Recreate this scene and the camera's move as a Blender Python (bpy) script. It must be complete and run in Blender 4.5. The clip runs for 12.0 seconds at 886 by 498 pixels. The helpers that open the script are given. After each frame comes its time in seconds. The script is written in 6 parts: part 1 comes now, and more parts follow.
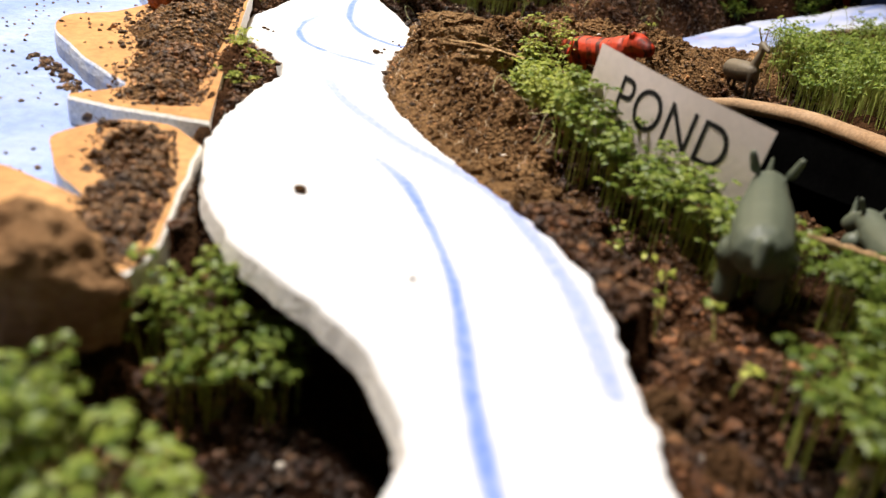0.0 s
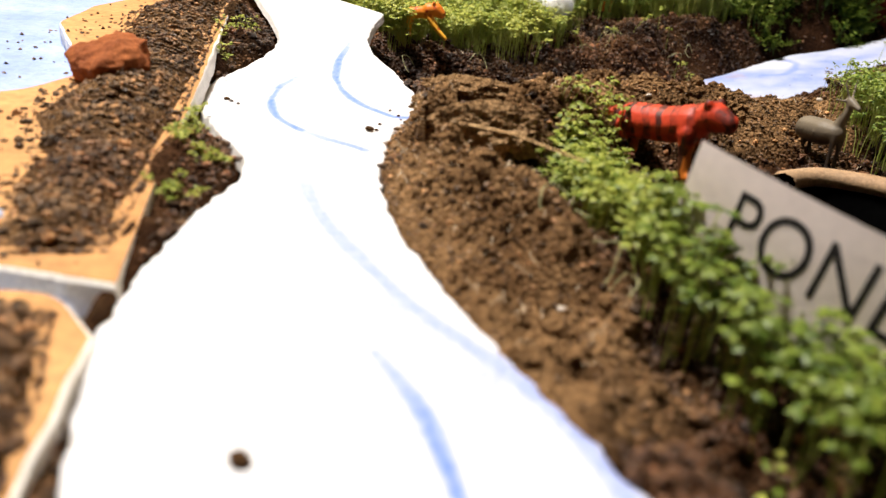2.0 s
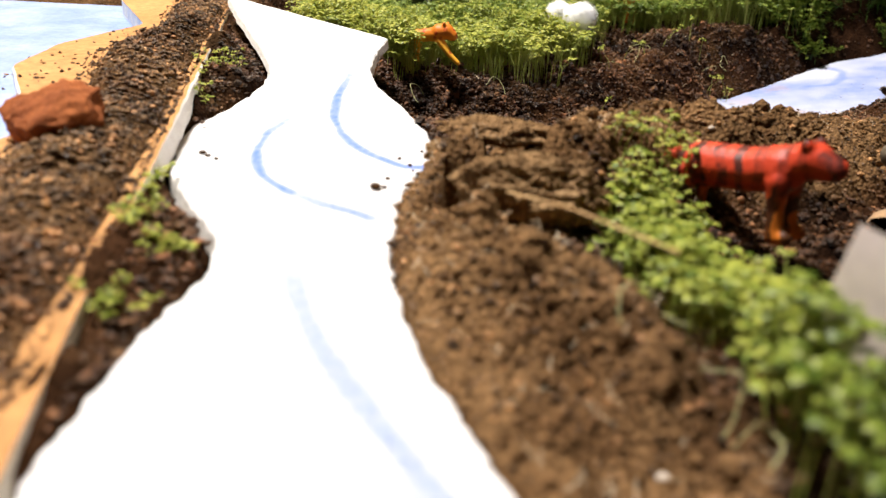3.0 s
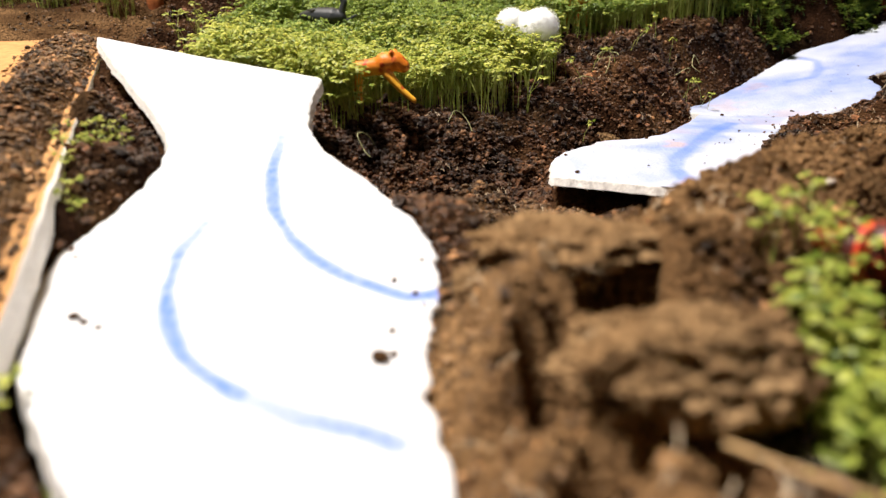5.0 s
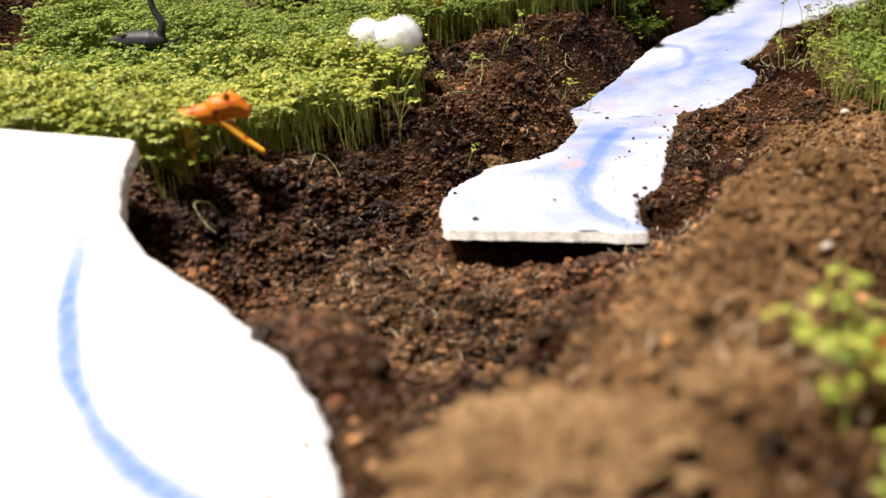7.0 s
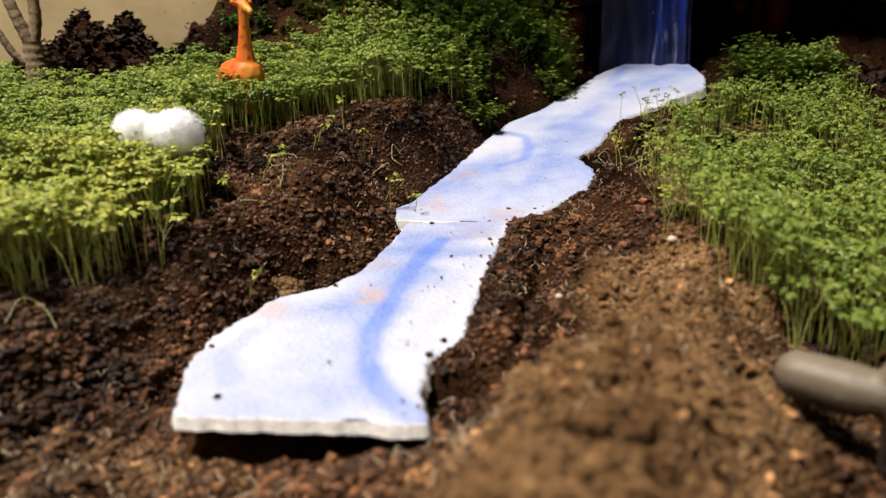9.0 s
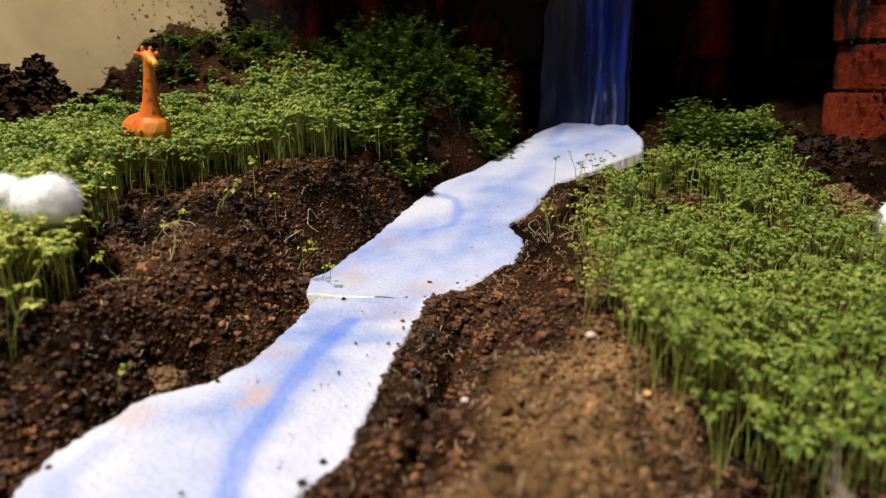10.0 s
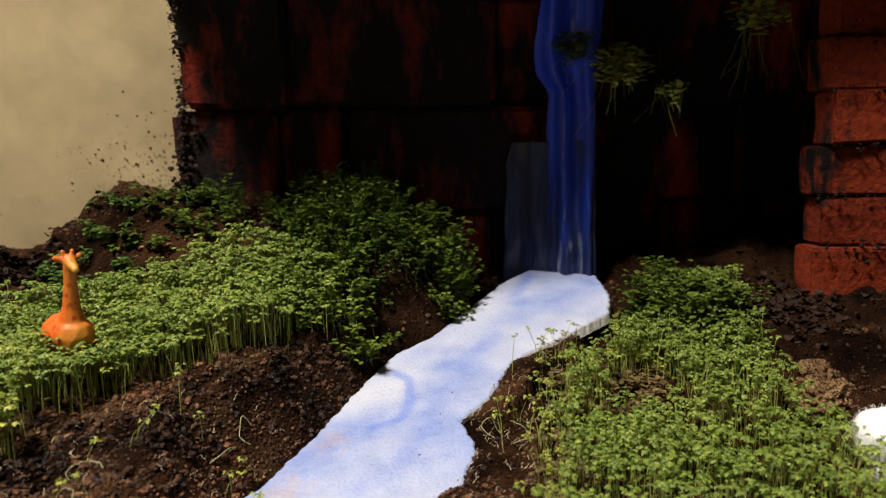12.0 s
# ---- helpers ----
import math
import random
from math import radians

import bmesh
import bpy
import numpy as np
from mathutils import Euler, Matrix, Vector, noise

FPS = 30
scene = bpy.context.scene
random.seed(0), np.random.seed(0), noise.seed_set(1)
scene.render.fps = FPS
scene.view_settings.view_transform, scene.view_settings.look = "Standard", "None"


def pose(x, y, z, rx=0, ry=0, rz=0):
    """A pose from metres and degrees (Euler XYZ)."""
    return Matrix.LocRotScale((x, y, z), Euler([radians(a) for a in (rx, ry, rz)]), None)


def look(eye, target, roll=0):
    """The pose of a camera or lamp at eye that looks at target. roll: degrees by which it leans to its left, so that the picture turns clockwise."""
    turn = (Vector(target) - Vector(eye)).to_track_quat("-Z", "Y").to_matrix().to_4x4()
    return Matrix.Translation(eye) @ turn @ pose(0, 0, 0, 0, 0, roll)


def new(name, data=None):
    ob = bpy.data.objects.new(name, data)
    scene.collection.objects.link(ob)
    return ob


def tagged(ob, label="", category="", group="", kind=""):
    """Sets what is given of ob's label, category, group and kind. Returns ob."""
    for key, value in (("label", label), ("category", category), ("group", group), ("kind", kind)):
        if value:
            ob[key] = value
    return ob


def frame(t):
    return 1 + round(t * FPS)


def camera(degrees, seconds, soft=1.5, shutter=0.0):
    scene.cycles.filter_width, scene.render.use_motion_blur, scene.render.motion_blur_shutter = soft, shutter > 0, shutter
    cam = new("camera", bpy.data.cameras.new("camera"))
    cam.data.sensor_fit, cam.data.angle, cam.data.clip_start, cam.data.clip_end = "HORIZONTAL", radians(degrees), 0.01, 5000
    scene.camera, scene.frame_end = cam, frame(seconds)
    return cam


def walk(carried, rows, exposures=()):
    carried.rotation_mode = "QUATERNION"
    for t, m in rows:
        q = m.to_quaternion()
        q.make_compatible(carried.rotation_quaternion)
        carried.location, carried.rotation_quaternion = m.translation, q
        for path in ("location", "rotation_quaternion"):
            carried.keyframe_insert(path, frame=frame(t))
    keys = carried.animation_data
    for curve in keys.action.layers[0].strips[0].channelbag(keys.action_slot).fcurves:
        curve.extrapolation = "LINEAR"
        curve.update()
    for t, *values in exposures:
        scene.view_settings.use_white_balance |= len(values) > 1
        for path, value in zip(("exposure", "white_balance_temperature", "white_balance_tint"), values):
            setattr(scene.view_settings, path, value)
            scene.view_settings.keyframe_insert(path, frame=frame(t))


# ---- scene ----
# ---- camera ----
cam = camera(64.7, 12.0, soft=1.4)
cam.data.dof.use_dof = True
cam.data.dof.focus_distance = 0.52
cam.data.dof.aperture_fstop = 7.5
METRES, EYE, TILT, LEAN, TURN = 0.7, 0.15, -23.0, -6.0, 0.0
ROWS = [
    (0.0, 0.0, 0.0, 0.0, -0.0, -0.0, -0.0),
    (0.5, -0.0048, 0.018, 0.0162, -0.85, -0.29, -0.52),
    (1.0, -0.0137, 0.0565, 0.039, -1.29, 0.27, -0.28),
    (1.5, -0.0151, 0.1069, 0.0644, -0.85, 0.99, 0.85),
    (2.0, -0.0143, 0.1611, 0.0865, -0.16, 1.77, 1.48),
    (2.5, -0.0172, 0.2205, 0.1122, 0.55, 2.44, 2.28),
    (3.0, -0.0217, 0.2642, 0.1346, 0.85, 2.82, 3.46),
    (3.5, -0.03, 0.3142, 0.1617, 0.45, 3.14, 4.73),
    (5.5, -0.0684, 0.4634, 0.2377, -8.23, 1.7, 12.91),
    (6.0, -0.0665, 0.488, 0.2524, -10.72, 0.8, 15.29),
    (6.5, -0.0575, 0.516, 0.2696, -13.56, -0.31, 17.35),
    (7.0, -0.0421, 0.5433, 0.2848, -16.32, -0.98, 18.17),
    (9.0, 0.0824, 0.61, 0.3264, -25.96, -0.09, 18.69),
    (9.5, 0.1153, 0.6219, 0.3361, -28.1, 0.59, 18.34),
    (10.0, 0.1484, 0.6324, 0.3491, -29.61, 1.83, 17.86),
    (10.5, 0.1828, 0.6357, 0.3741, -30.4, 3.45, 17.75),
    (11.0, 0.2067, 0.6328, 0.4012, -30.53, 4.86, 18.03),
    (11.5, 0.2263, 0.6275, 0.4304, -30.41, 6.16, 18.49),
    (12.0, 0.2431, 0.622, 0.4635, -30.18, 7.11, 18.74),
]
walk(cam, [(t, pose(0, 0, EYE, TILT, LEAN, TURN) @ pose(METRES * x, METRES * y, METRES * z, 90 + pitch, roll, yaw)) for t, x, y, z, yaw, pitch, roll in ROWS],
     [(0.0, 0.0), (7.0, 0.0), (9.0, -0.25), (12.0, -0.42)])

# ---- light: an overhead lamp added in place of the unseen room light ----
world = bpy.data.worlds.new("world")
scene.world = world
world.use_nodes = True
wn = world.node_tree.nodes
sky = wn.new("ShaderNodeTexSky")
sky.sky_type, sky.sun_disc = "NISHITA", False
sky.sun_elevation, sky.sun_rotation = radians(50), radians(210)
world.node_tree.links.new(sky.outputs[0], wn["Background"].inputs[0])
wn["Background"].inputs[1].default_value = 0.055

SKY_X, SKY_Y, CEIL = -0.60, 0.68, 2.2
lamp = bpy.data.lights.new("overhead_lamp", "AREA")
lamp.shape, lamp.size, lamp.size_y, lamp.energy, lamp.color = "RECTANGLE", 0.38, 0.38, 124.0, (1.0, 0.935, 0.885)
lamp_ob = new("overhead_lamp", lamp)
lamp_ob.matrix_world = look((SKY_X, SKY_Y, CEIL + 0.05), (SKY_X, SKY_Y, 0))


# ---- small tools ----
def smooth(a, b, t):
    k = np.clip((np.asarray(t, float) - a) / (b - a), 0, 1)
    return k * k * (3 - 2 * k)


LATTICE = np.random.default_rng(5).random((256, 256))


def value_noise(x, y):
    x, y = np.asarray(x, float), np.asarray(y, float)
    xi, yi = np.floor(x).astype(int), np.floor(y).astype(int)
    fx, fy = x - xi, y - yi
    fx, fy = fx * fx * (3 - 2 * fx), fy * fy * (3 - 2 * fy)
    a, b = LATTICE[xi % 256, yi % 256], LATTICE[(xi + 1) % 256, yi % 256]
    c, d = LATTICE[xi % 256, (yi + 1) % 256], LATTICE[(xi + 1) % 256, (yi + 1) % 256]
    return (a * (1 - fx) + b * fx) * (1 - fy) + (c * (1 - fx) + d * fx) * fy - 0.5


def fbm(x, y, size, octaves=4):
    total, amp = 0, 1.0
    for k in range(octaves):
        total = total + amp * value_noise(x / size + 17.3 * k, y / size - 9.1 * k)
        size, amp = size * 0.5, amp * 0.5
    return total


def mesh_from(name, verts, faces, shade=True):
    """A mesh from arrays of places and of triangles or quads."""
    verts, faces = np.asarray(verts, np.float32), np.asarray(faces, np.int32)
    me = bpy.data.meshes.new(name)
    n, k = faces.shape
    me.vertices.add(len(verts))
    me.vertices.foreach_set("co", verts.ravel())
    me.loops.add(n * k)
    me.loops.foreach_set("vertex_index", faces.ravel())
    me.polygons.add(n)
    me.polygons.foreach_set("loop_start", np.arange(0, n * k, k, dtype=np.int32))
    me.polygons.foreach_set("use_smooth", np.full(n, shade))
    me.update(calc_edges=True)
    me.validate()
    return me


def part(name, data, material, parent=None, label=""):
    """Links a bmesh or a mesh as one object, under a parent if there is one."""
    if isinstance(data, bmesh.types.BMesh):
        me = bpy.data.meshes.new(name)
        data.to_mesh(me)
        data.free()
    else:
        me = data
    if material and not me.materials:
        me.materials.append(material)
    ob = new(name, me)
    if parent:
        ob.parent = parent
    if label:
        ob["label"] = label
    return ob


def grid_faces(rows, cols):
    i = np.arange((rows - 1) * (cols - 1))
    r, c = i // (cols - 1), i % (cols - 1)
    a = r * cols + c
    return np.stack([a, a + 1, a + cols + 1, a + cols], 1)


def along(points, n):
    """n places evenly spaced on a smooth line through the points."""
    p = np.array(points, float)
    d = np.r_[0, np.cumsum(np.linalg.norm(np.diff(p, axis=0), axis=1))]
    t = np.linspace(0, d[-1], n)
    q = np.stack([np.interp(t, d, p[:, k]) for k in range(p.shape[1])], 1)
    k = np.array([1, 2, 3, 2, 1]) / 9.0
    s = np.stack([np.convolve(np.pad(q[:, j], 2, "edge"), k, "valid") for j in range(q.shape[1])], 1)
    s[0], s[-1] = q[0], q[-1]
    return s


def line_distance(x, y, points):
    p = np.array(points, float)
    best = np.full(np.shape(x), 9.0)
    for a, b in zip(p[:-1], p[1:]):
        d = b - a
        if d @ d == 0:
            continue
        t = np.clip(((x - a[0]) * d[0] + (y - a[1]) * d[1]) / (d @ d), 0, 1)
        best = np.minimum(best, np.hypot(x - a[0] - t * d[0], y - a[1] - t * d[1]))
    return best


# ---- materials ----
def material(name, rough=0.8, metal=0.0, spec=0.3):
    m = bpy.data.materials.new(name)
    m.use_nodes = True
    b = m.node_tree.nodes["Principled BSDF"]
    b.inputs["Roughness"].default_value = rough
    b.inputs["Metallic"].default_value = metal
    b.inputs["Specular IOR Level"].default_value = spec
    return m, m.node_tree, b


def node(tree, kind, **values):
    n = tree.nodes.new(kind)
    for key, value in values.items():
        if key in n.inputs:
            n.inputs[key].default_value = value
        else:
            setattr(n, key, value)
    return n


def ramp(tree, source, stops):
    r = tree.nodes.new("ShaderNodeValToRGB")
    while len(r.color_ramp.elements) < len(stops):
        r.color_ramp.elements.new(0.5)
    for e, (at, c) in zip(r.color_ramp.elements, stops):
        e.position, e.color = at, (*c, 1)
    tree.links.new(source, r.inputs[0])
    return r.outputs[0]


def mix(tree, factor, a, b, blend="MIX"):
    n = tree.nodes.new("ShaderNodeMix")
    n.data_type, n.blend_type = "RGBA", blend
    for socket, value in ((n.inputs[0], factor), (n.inputs[6], a), (n.inputs[7], b)):
        if isinstance(value, bpy.types.NodeSocket):
            tree.links.new(value, socket)
        else:
            socket.default_value = value if isinstance(value, (int, float)) else (*value, 1)
    return n.outputs[2]


def coords(tree):
    return tree.nodes.new("ShaderNodeTexCoord").outputs["Object"]


def noise_at(tree, scale, detail=4.0, rough=0.6, where=None):
    n = node(tree, "ShaderNodeTexNoise", Scale=scale, Detail=detail, Roughness=rough)
    tree.links.new(where or coords(tree), n.inputs["Vector"])
    return n.outputs[0]


def bump(tree, bsdf, height, strength, distance):
    n = node(tree, "ShaderNodeBump", Strength=strength, Distance=distance)
    tree.links.new(height, n.inputs["Height"])
    tree.links.new(n.outputs[0], bsdf.inputs["Normal"])


def simple(name, stops, scale, rough=0.8, spec=0.3, relief=0.0, relief_scale=400.0, fine=None, low=0.72, high=1.15):
    """A surface whose colour wanders between stops, with a finer second grain and some relief."""
    m, t, b = material(name, rough, 0, spec)
    base = ramp(t, noise_at(t, scale), stops)
    grain = ramp(t, noise_at(t, fine or scale * 9), [(0.3, (low, low, low)), (0.7, (high, high, high))])
    t.links.new(mix(t, 1.0, base, grain, "MULTIPLY"), b.inputs["Base Color"])
    if relief:
        bump(t, b, noise_at(t, relief_scale), 0.8, relief)
    return m


def soil_material(name, loose, level=0.42, dry_low=(0.115, 0.061, 0.026), dry_high=(0.29, 0.168, 0.076)):
    m, t, b = material(name, 0.42 if loose else 0.95, 0, 0.40 if loose else 0.04)
    dry = node(t, "ShaderNodeAttribute", attribute_name="dry").outputs["Fac"]
    wet = ramp(t, noise_at(t, 14.0, 3), [(0.38, (0.020, 0.0085, 0.0040)), (0.62, (0.125, 0.056, 0.0250))])
    pale = ramp(t, noise_at(t, 22.0, 4), [(0.35, dry_low), (0.65, dry_high)])
    wide = mix(t, dry, wet, pale)
    island = t.nodes.new("ShaderNodeNewGeometry").outputs["Random Per Island"]
    spread = ramp(t, island, [(0.0, (0.30, 0.27, 0.25)), (0.40, (0.95, 0.95, 0.95)), (0.85, (1.65, 1.58, 1.48)), (1.0, (3.4, 3.1, 2.8))])
    # wet bed darker than its crumbs: shade of the gaps put into colour
    if not loose:
        spread = mix(t, dry, (level, level, level), (1.0, 1.0, 1.0))
    grain = ramp(t, noise_at(t, 600.0), [(0.3, (0.4, 0.4, 0.4)), (0.7, (1.5, 1.5, 1.5))])
    t.links.new(mix(t, 1.0, mix(t, 1.0, wide, spread, "MULTIPLY"), grain, "MULTIPLY"), b.inputs["Base Color"])
    crumb = node(t, "ShaderNodeTexVoronoi", Scale=420.0)
    t.links.new(coords(t), crumb.inputs["Vector"])
    drop = node(t, "ShaderNodeMath", operation="MULTIPLY_ADD")
    drop.inputs[1].default_value = -1.6
    t.links.new(crumb.outputs["Distance"], drop.inputs[0])
    t.links.new(noise_at(t, 700.0), drop.inputs[2])
    bump(t, b, drop.outputs[0], 1.0, 0.0014)
    return m


def foam_material(name, base):
    m, t, b = material(name, 0.75, 0, 0.3)
    paint = node(t, "ShaderNodeAttribute", attribute_name="paint").outputs["Fac"]
    wash = node(t, "ShaderNodeAttribute", attribute_name="wash").outputs["Fac"]
    patch = ramp(t, noise_at(t, 45.0), [(0.35, (0, 0, 0)), (0.7, (1, 1, 1))])
    washed = mix(t, wash, base, mix(t, patch, (0.22, 0.30, 0.60), (0.38, 0.45, 0.71)))
    stain = node(t, "ShaderNodeAttribute", attribute_name="stain").outputs["Fac"]
    washed = mix(t, stain, washed, (0.60, 0.40, 0.30))
    brush = ramp(t, noise_at(t, 240.0), [(0.25, (0.78, 0.78, 0.78)), (0.6, (1, 1, 1))])
    stroke = node(t, "ShaderNodeMath", operation="MULTIPLY")
    t.links.new(paint, stroke.inputs[0])
    t.links.new(brush, stroke.inputs[1])
    t.links.new(mix(t, stroke.outputs[0], washed, (0.070, 0.185, 0.68)), b.inputs["Base Color"])
    bead = node(t, "ShaderNodeTexVoronoi", Scale=330.0)
    t.links.new(coords(t), bead.inputs["Vector"])
    rub = noise_at(t, 520.0, 6, 0.7)
    both = node(t, "ShaderNodeMath", operation="ADD")
    t.links.new(bead.outputs["Distance"], both.inputs[0])
    t.links.new(rub, both.inputs[1])
    bump(t, b, both.outputs[0], 0.5, 0.0015)
    return m


def leaf_material(name, low, high):
    m, t, b = material(name, 0.45, 0, 0.30)
    island = t.nodes.new("ShaderNodeNewGeometry").outputs["Random Per Island"]
    own = ramp(t, island, [(0.0, low), (1.0, high)])
    patch = ramp(t, noise_at(t, 18.0, 2), [(0.3, (0.75, 0.8, 0.7)), (0.7, (1.15, 1.1, 1.1))])
    colour = mix(t, 1.0, own, patch, "MULTIPLY")
    t.links.new(colour, b.inputs["Base Color"])
    thin = node(t, "ShaderNodeBsdfTranslucent")
    t.links.new(colour, thin.inputs[0])
    both = node(t, "ShaderNodeMixShader", Fac=0.26)
    t.links.new(b.outputs[0], both.inputs[1])
    t.links.new(thin.outputs[0], both.inputs[2])
    t.links.new(both.outputs[0], t.nodes["Material Output"].inputs[0])
    return m


SOIL = soil_material("soil_crumb", True)
SOIL_BED = soil_material("soil", False)
SOIL_LUMP = soil_material("lump_soil", False, 0.8, (0.20, 0.115, 0.052), (0.42, 0.265, 0.130))
FOAM = foam_material("white_foam", (0.74, 0.74, 0.75))
LEAF = leaf_material("cress_leaf", (0.16, 0.235, 0.024), (0.62, 0.62, 0.13))
STRIP_LEAF = leaf_material("strip_leaf", (0.11, 0.175, 0.018), (0.44, 0.48, 0.085))
# toned-down leaf: shade put into the colour of herbs and near cress
LEAF_SHADED = leaf_material("shaded_leaf", (0.055, 0.098, 0.010), (0.165, 0.22, 0.036))
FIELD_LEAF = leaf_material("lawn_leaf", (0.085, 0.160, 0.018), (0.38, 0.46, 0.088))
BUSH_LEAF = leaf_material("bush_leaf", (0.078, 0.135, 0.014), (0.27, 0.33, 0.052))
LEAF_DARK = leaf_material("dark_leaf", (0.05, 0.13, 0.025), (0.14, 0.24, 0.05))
WITHERED = leaf_material("withered_leaf", (0.12, 0.075, 0.03), (0.30, 0.22, 0.09))
STEM = leaf_material("cress_stem", (0.34, 0.43, 0.08), (0.56, 0.58, 0.17))
PALE_STEM = leaf_material("pale_stem", (0.46, 0.46, 0.20), (0.62, 0.60, 0.34))
SEA = simple("blue_white_paint", [(0.35, (0.20, 0.295, 0.57)), (0.68, (0.35, 0.44, 0.68))], 16.0, 0.6, 0.35, 0.0022, 150.0, None, 0.86, 1.08)
BOARD = simple("orange_paint", [(0.3, (0.46, 0.22, 0.07)), (0.7, (0.56, 0.30, 0.11))], 20.0, 0.7, 0.3, 0.0006, 200.0)
COAST = simple("coast_foam", [(0.38, (0.64, 0.70, 0.84)), (0.6, (0.88, 0.87, 0.84))], 60.0, 0.8, 0.2, 0.0012, 350.0)
FOAM_EDGE = simple("bare_foam", [(0.3, (0.84, 0.80, 0.73)), (0.7, (0.93, 0.90, 0.85))], 90.0, 0.8, 0.2, 0.0008, 420.0)
ROCK = simple("brown_rock", [(0.3, (0.13, 0.065, 0.028)), (0.7, (0.36, 0.21, 0.10))], 45.0, 0.9, 0.1, 0.004, 120.0)
RED_ROCK = simple("red_rock", [(0.3, (0.18, 0.048, 0.015)), (0.7, (0.40, 0.125, 0.036))], 60.0, 0.9, 0.2, 0.001, 300.0)
CREAM = simple("cream_wall_paint", [(0.3, (0.64, 0.49, 0.25)), (0.7, (0.71, 0.555, 0.295))], 5.0, 0.8, 0.3, 0.0004, 60.0, 8.0)
PLASTER = simple("room_paint", [(0.3, (0.07, 0.065, 0.06)), (0.7, (0.10, 0.09, 0.08))], 3.0)
COTTON = simple("cotton_wool", [(0.3, (0.92, 0.92, 0.91)), (0.7, (0.95, 0.95, 0.94))], 60.0, 1.0, 0.05, 0.0005, 260.0, None, 0.97, 1.0)
PAPER = simple("paper", [(0.3, (0.78, 0.67, 0.62)), (0.7, (0.84, 0.73, 0.68))], 30.0, 0.8, 0.3, 0.0002, 200.0, None, 0.94, 1.04)
INK = simple("black_ink", [(0.3, (0.012, 0.01, 0.01)), (0.7, (0.02, 0.018, 0.018))], 200.0, 0.6)
# colour near zero and no gloss, so the hollow stays black when lit
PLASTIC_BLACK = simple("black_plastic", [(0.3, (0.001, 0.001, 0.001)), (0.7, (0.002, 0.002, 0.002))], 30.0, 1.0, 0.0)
RIM = simple("rim_clay", [(0.3, (0.34, 0.205, 0.105)), (0.7, (0.50, 0.335, 0.195))], 50.0, 0.7, 0.3, 0.0006, 300.0)
MUD = simple("dried_mud", [(0.3, (0.010, 0.006, 0.004)), (0.7, (0.045, 0.024, 0.014))], 120.0, 0.8, 0.2, 0.0006, 400.0)
TWIG = simple("dry_twig", [(0.3, (0.52, 0.31, 0.13)), (0.7, (0.70, 0.47, 0.23))], 90.0, 0.8)
TIMBER = simple("stick_wood", [(0.3, (0.28, 0.17, 0.08)), (0.7, (0.46, 0.30, 0.15))], 90.0, 0.8)


# ---- the lie of the land ----
POND_X, POND_Y, POND_A, POND_B = 0.244, 0.425, 0.061, 0.130
RIDGE = [(-0.005, 0.43), (0.0, 0.49), (0.04, 0.52), (0.09, 0.555), (0.16, 0.60), (0.24, 0.64), (0.33, 0.73), (0.43, 0.85)]
PIT = (0.018, 0.492)
WALL_A, WALL_B = (0.345, 1.270), (0.90, 1.0)


def foam_1_z(x, y):
    return 0.0449 - 0.016 * x + 0.0677 * y + 0.73 * np.maximum(0, y - 0.55) ** 2


def foam_2_z(x, y):
    return np.maximum(0.070, 0.070 + 0.2 * (0.86 * x + 0.51 * y - 0.74))


def board_z(x, y):
    return 0.072 + 0.14 * (np.asarray(y) - 0.36) + 0 * np.asarray(x)


FOAM_1_LEFT = [(-0.012, -0.06), (-0.008, 0.06), (-0.003, 0.106), (0.003, 0.119), (0.001, 0.129), (-0.010, 0.156), (-0.030, 0.177), (-0.056, 0.203),
               (-0.075, 0.234), (-0.084, 0.260), (-0.093, 0.291), (-0.096, 0.335), (-0.092, 0.384), (-0.087, 0.420), (-0.092, 0.446), (-0.113, 0.479),
               (-0.133, 0.516), (-0.144, 0.557), (-0.147, 0.589), (-0.135, 0.628), (-0.125, 0.667), (-0.126, 0.693), (-0.135, 0.718), (-0.152, 0.752),
               (-0.171, 0.785), (-0.185, 0.813)]
FOAM_1_RIGHT = [(0.055, -0.06), (0.058, 0.06), (0.060, 0.130), (0.060, 0.170), (0.058, 0.207), (0.043, 0.247), (0.015, 0.300), (-0.013, 0.363),
                (-0.024, 0.404), (-0.029, 0.430), (-0.029, 0.462), (-0.030, 0.490), (-0.025, 0.519), (-0.016, 0.550), (-0.0145, 0.578), (-0.019, 0.605),
                (-0.035, 0.645), (-0.052, 0.675), (-0.060, 0.705), (-0.0585, 0.731), (-0.051, 0.757)]
FOAM_2_LEFT = [(0.077, 0.726), (0.090, 0.766), (0.105, 0.787), (0.144, 0.817), (0.170, 0.815), (0.196, 0.827), (0.232, 0.863), (0.262, 0.898)]
FOAM_2_RIGHT = [(0.149, 0.668), (0.157, 0.686), (0.174, 0.710), (0.193, 0.716), (0.220, 0.747), (0.251, 0.784), (0.295, 0.830), (0.322, 0.858)]
FOAM_3_LEFT = [(0.262, 0.915), (0.277, 0.943), (0.297, 0.952), (0.345, 0.977), (0.405, 1.015), (0.450, 1.040), (0.490, 1.042), (0.557, 1.068), (0.613, 1.090), (0.652, 1.094)]
FOAM_3_RIGHT = [(0.318, 0.858), (0.341, 0.855), (0.367, 0.863), (0.391, 0.861), (0.421, 0.884), (0.431, 0.918), (0.468, 0.928), (0.512, 0.957),
                (0.568, 0.958), (0.630, 0.960), (0.660, 0.985), (0.686, 1.030)]


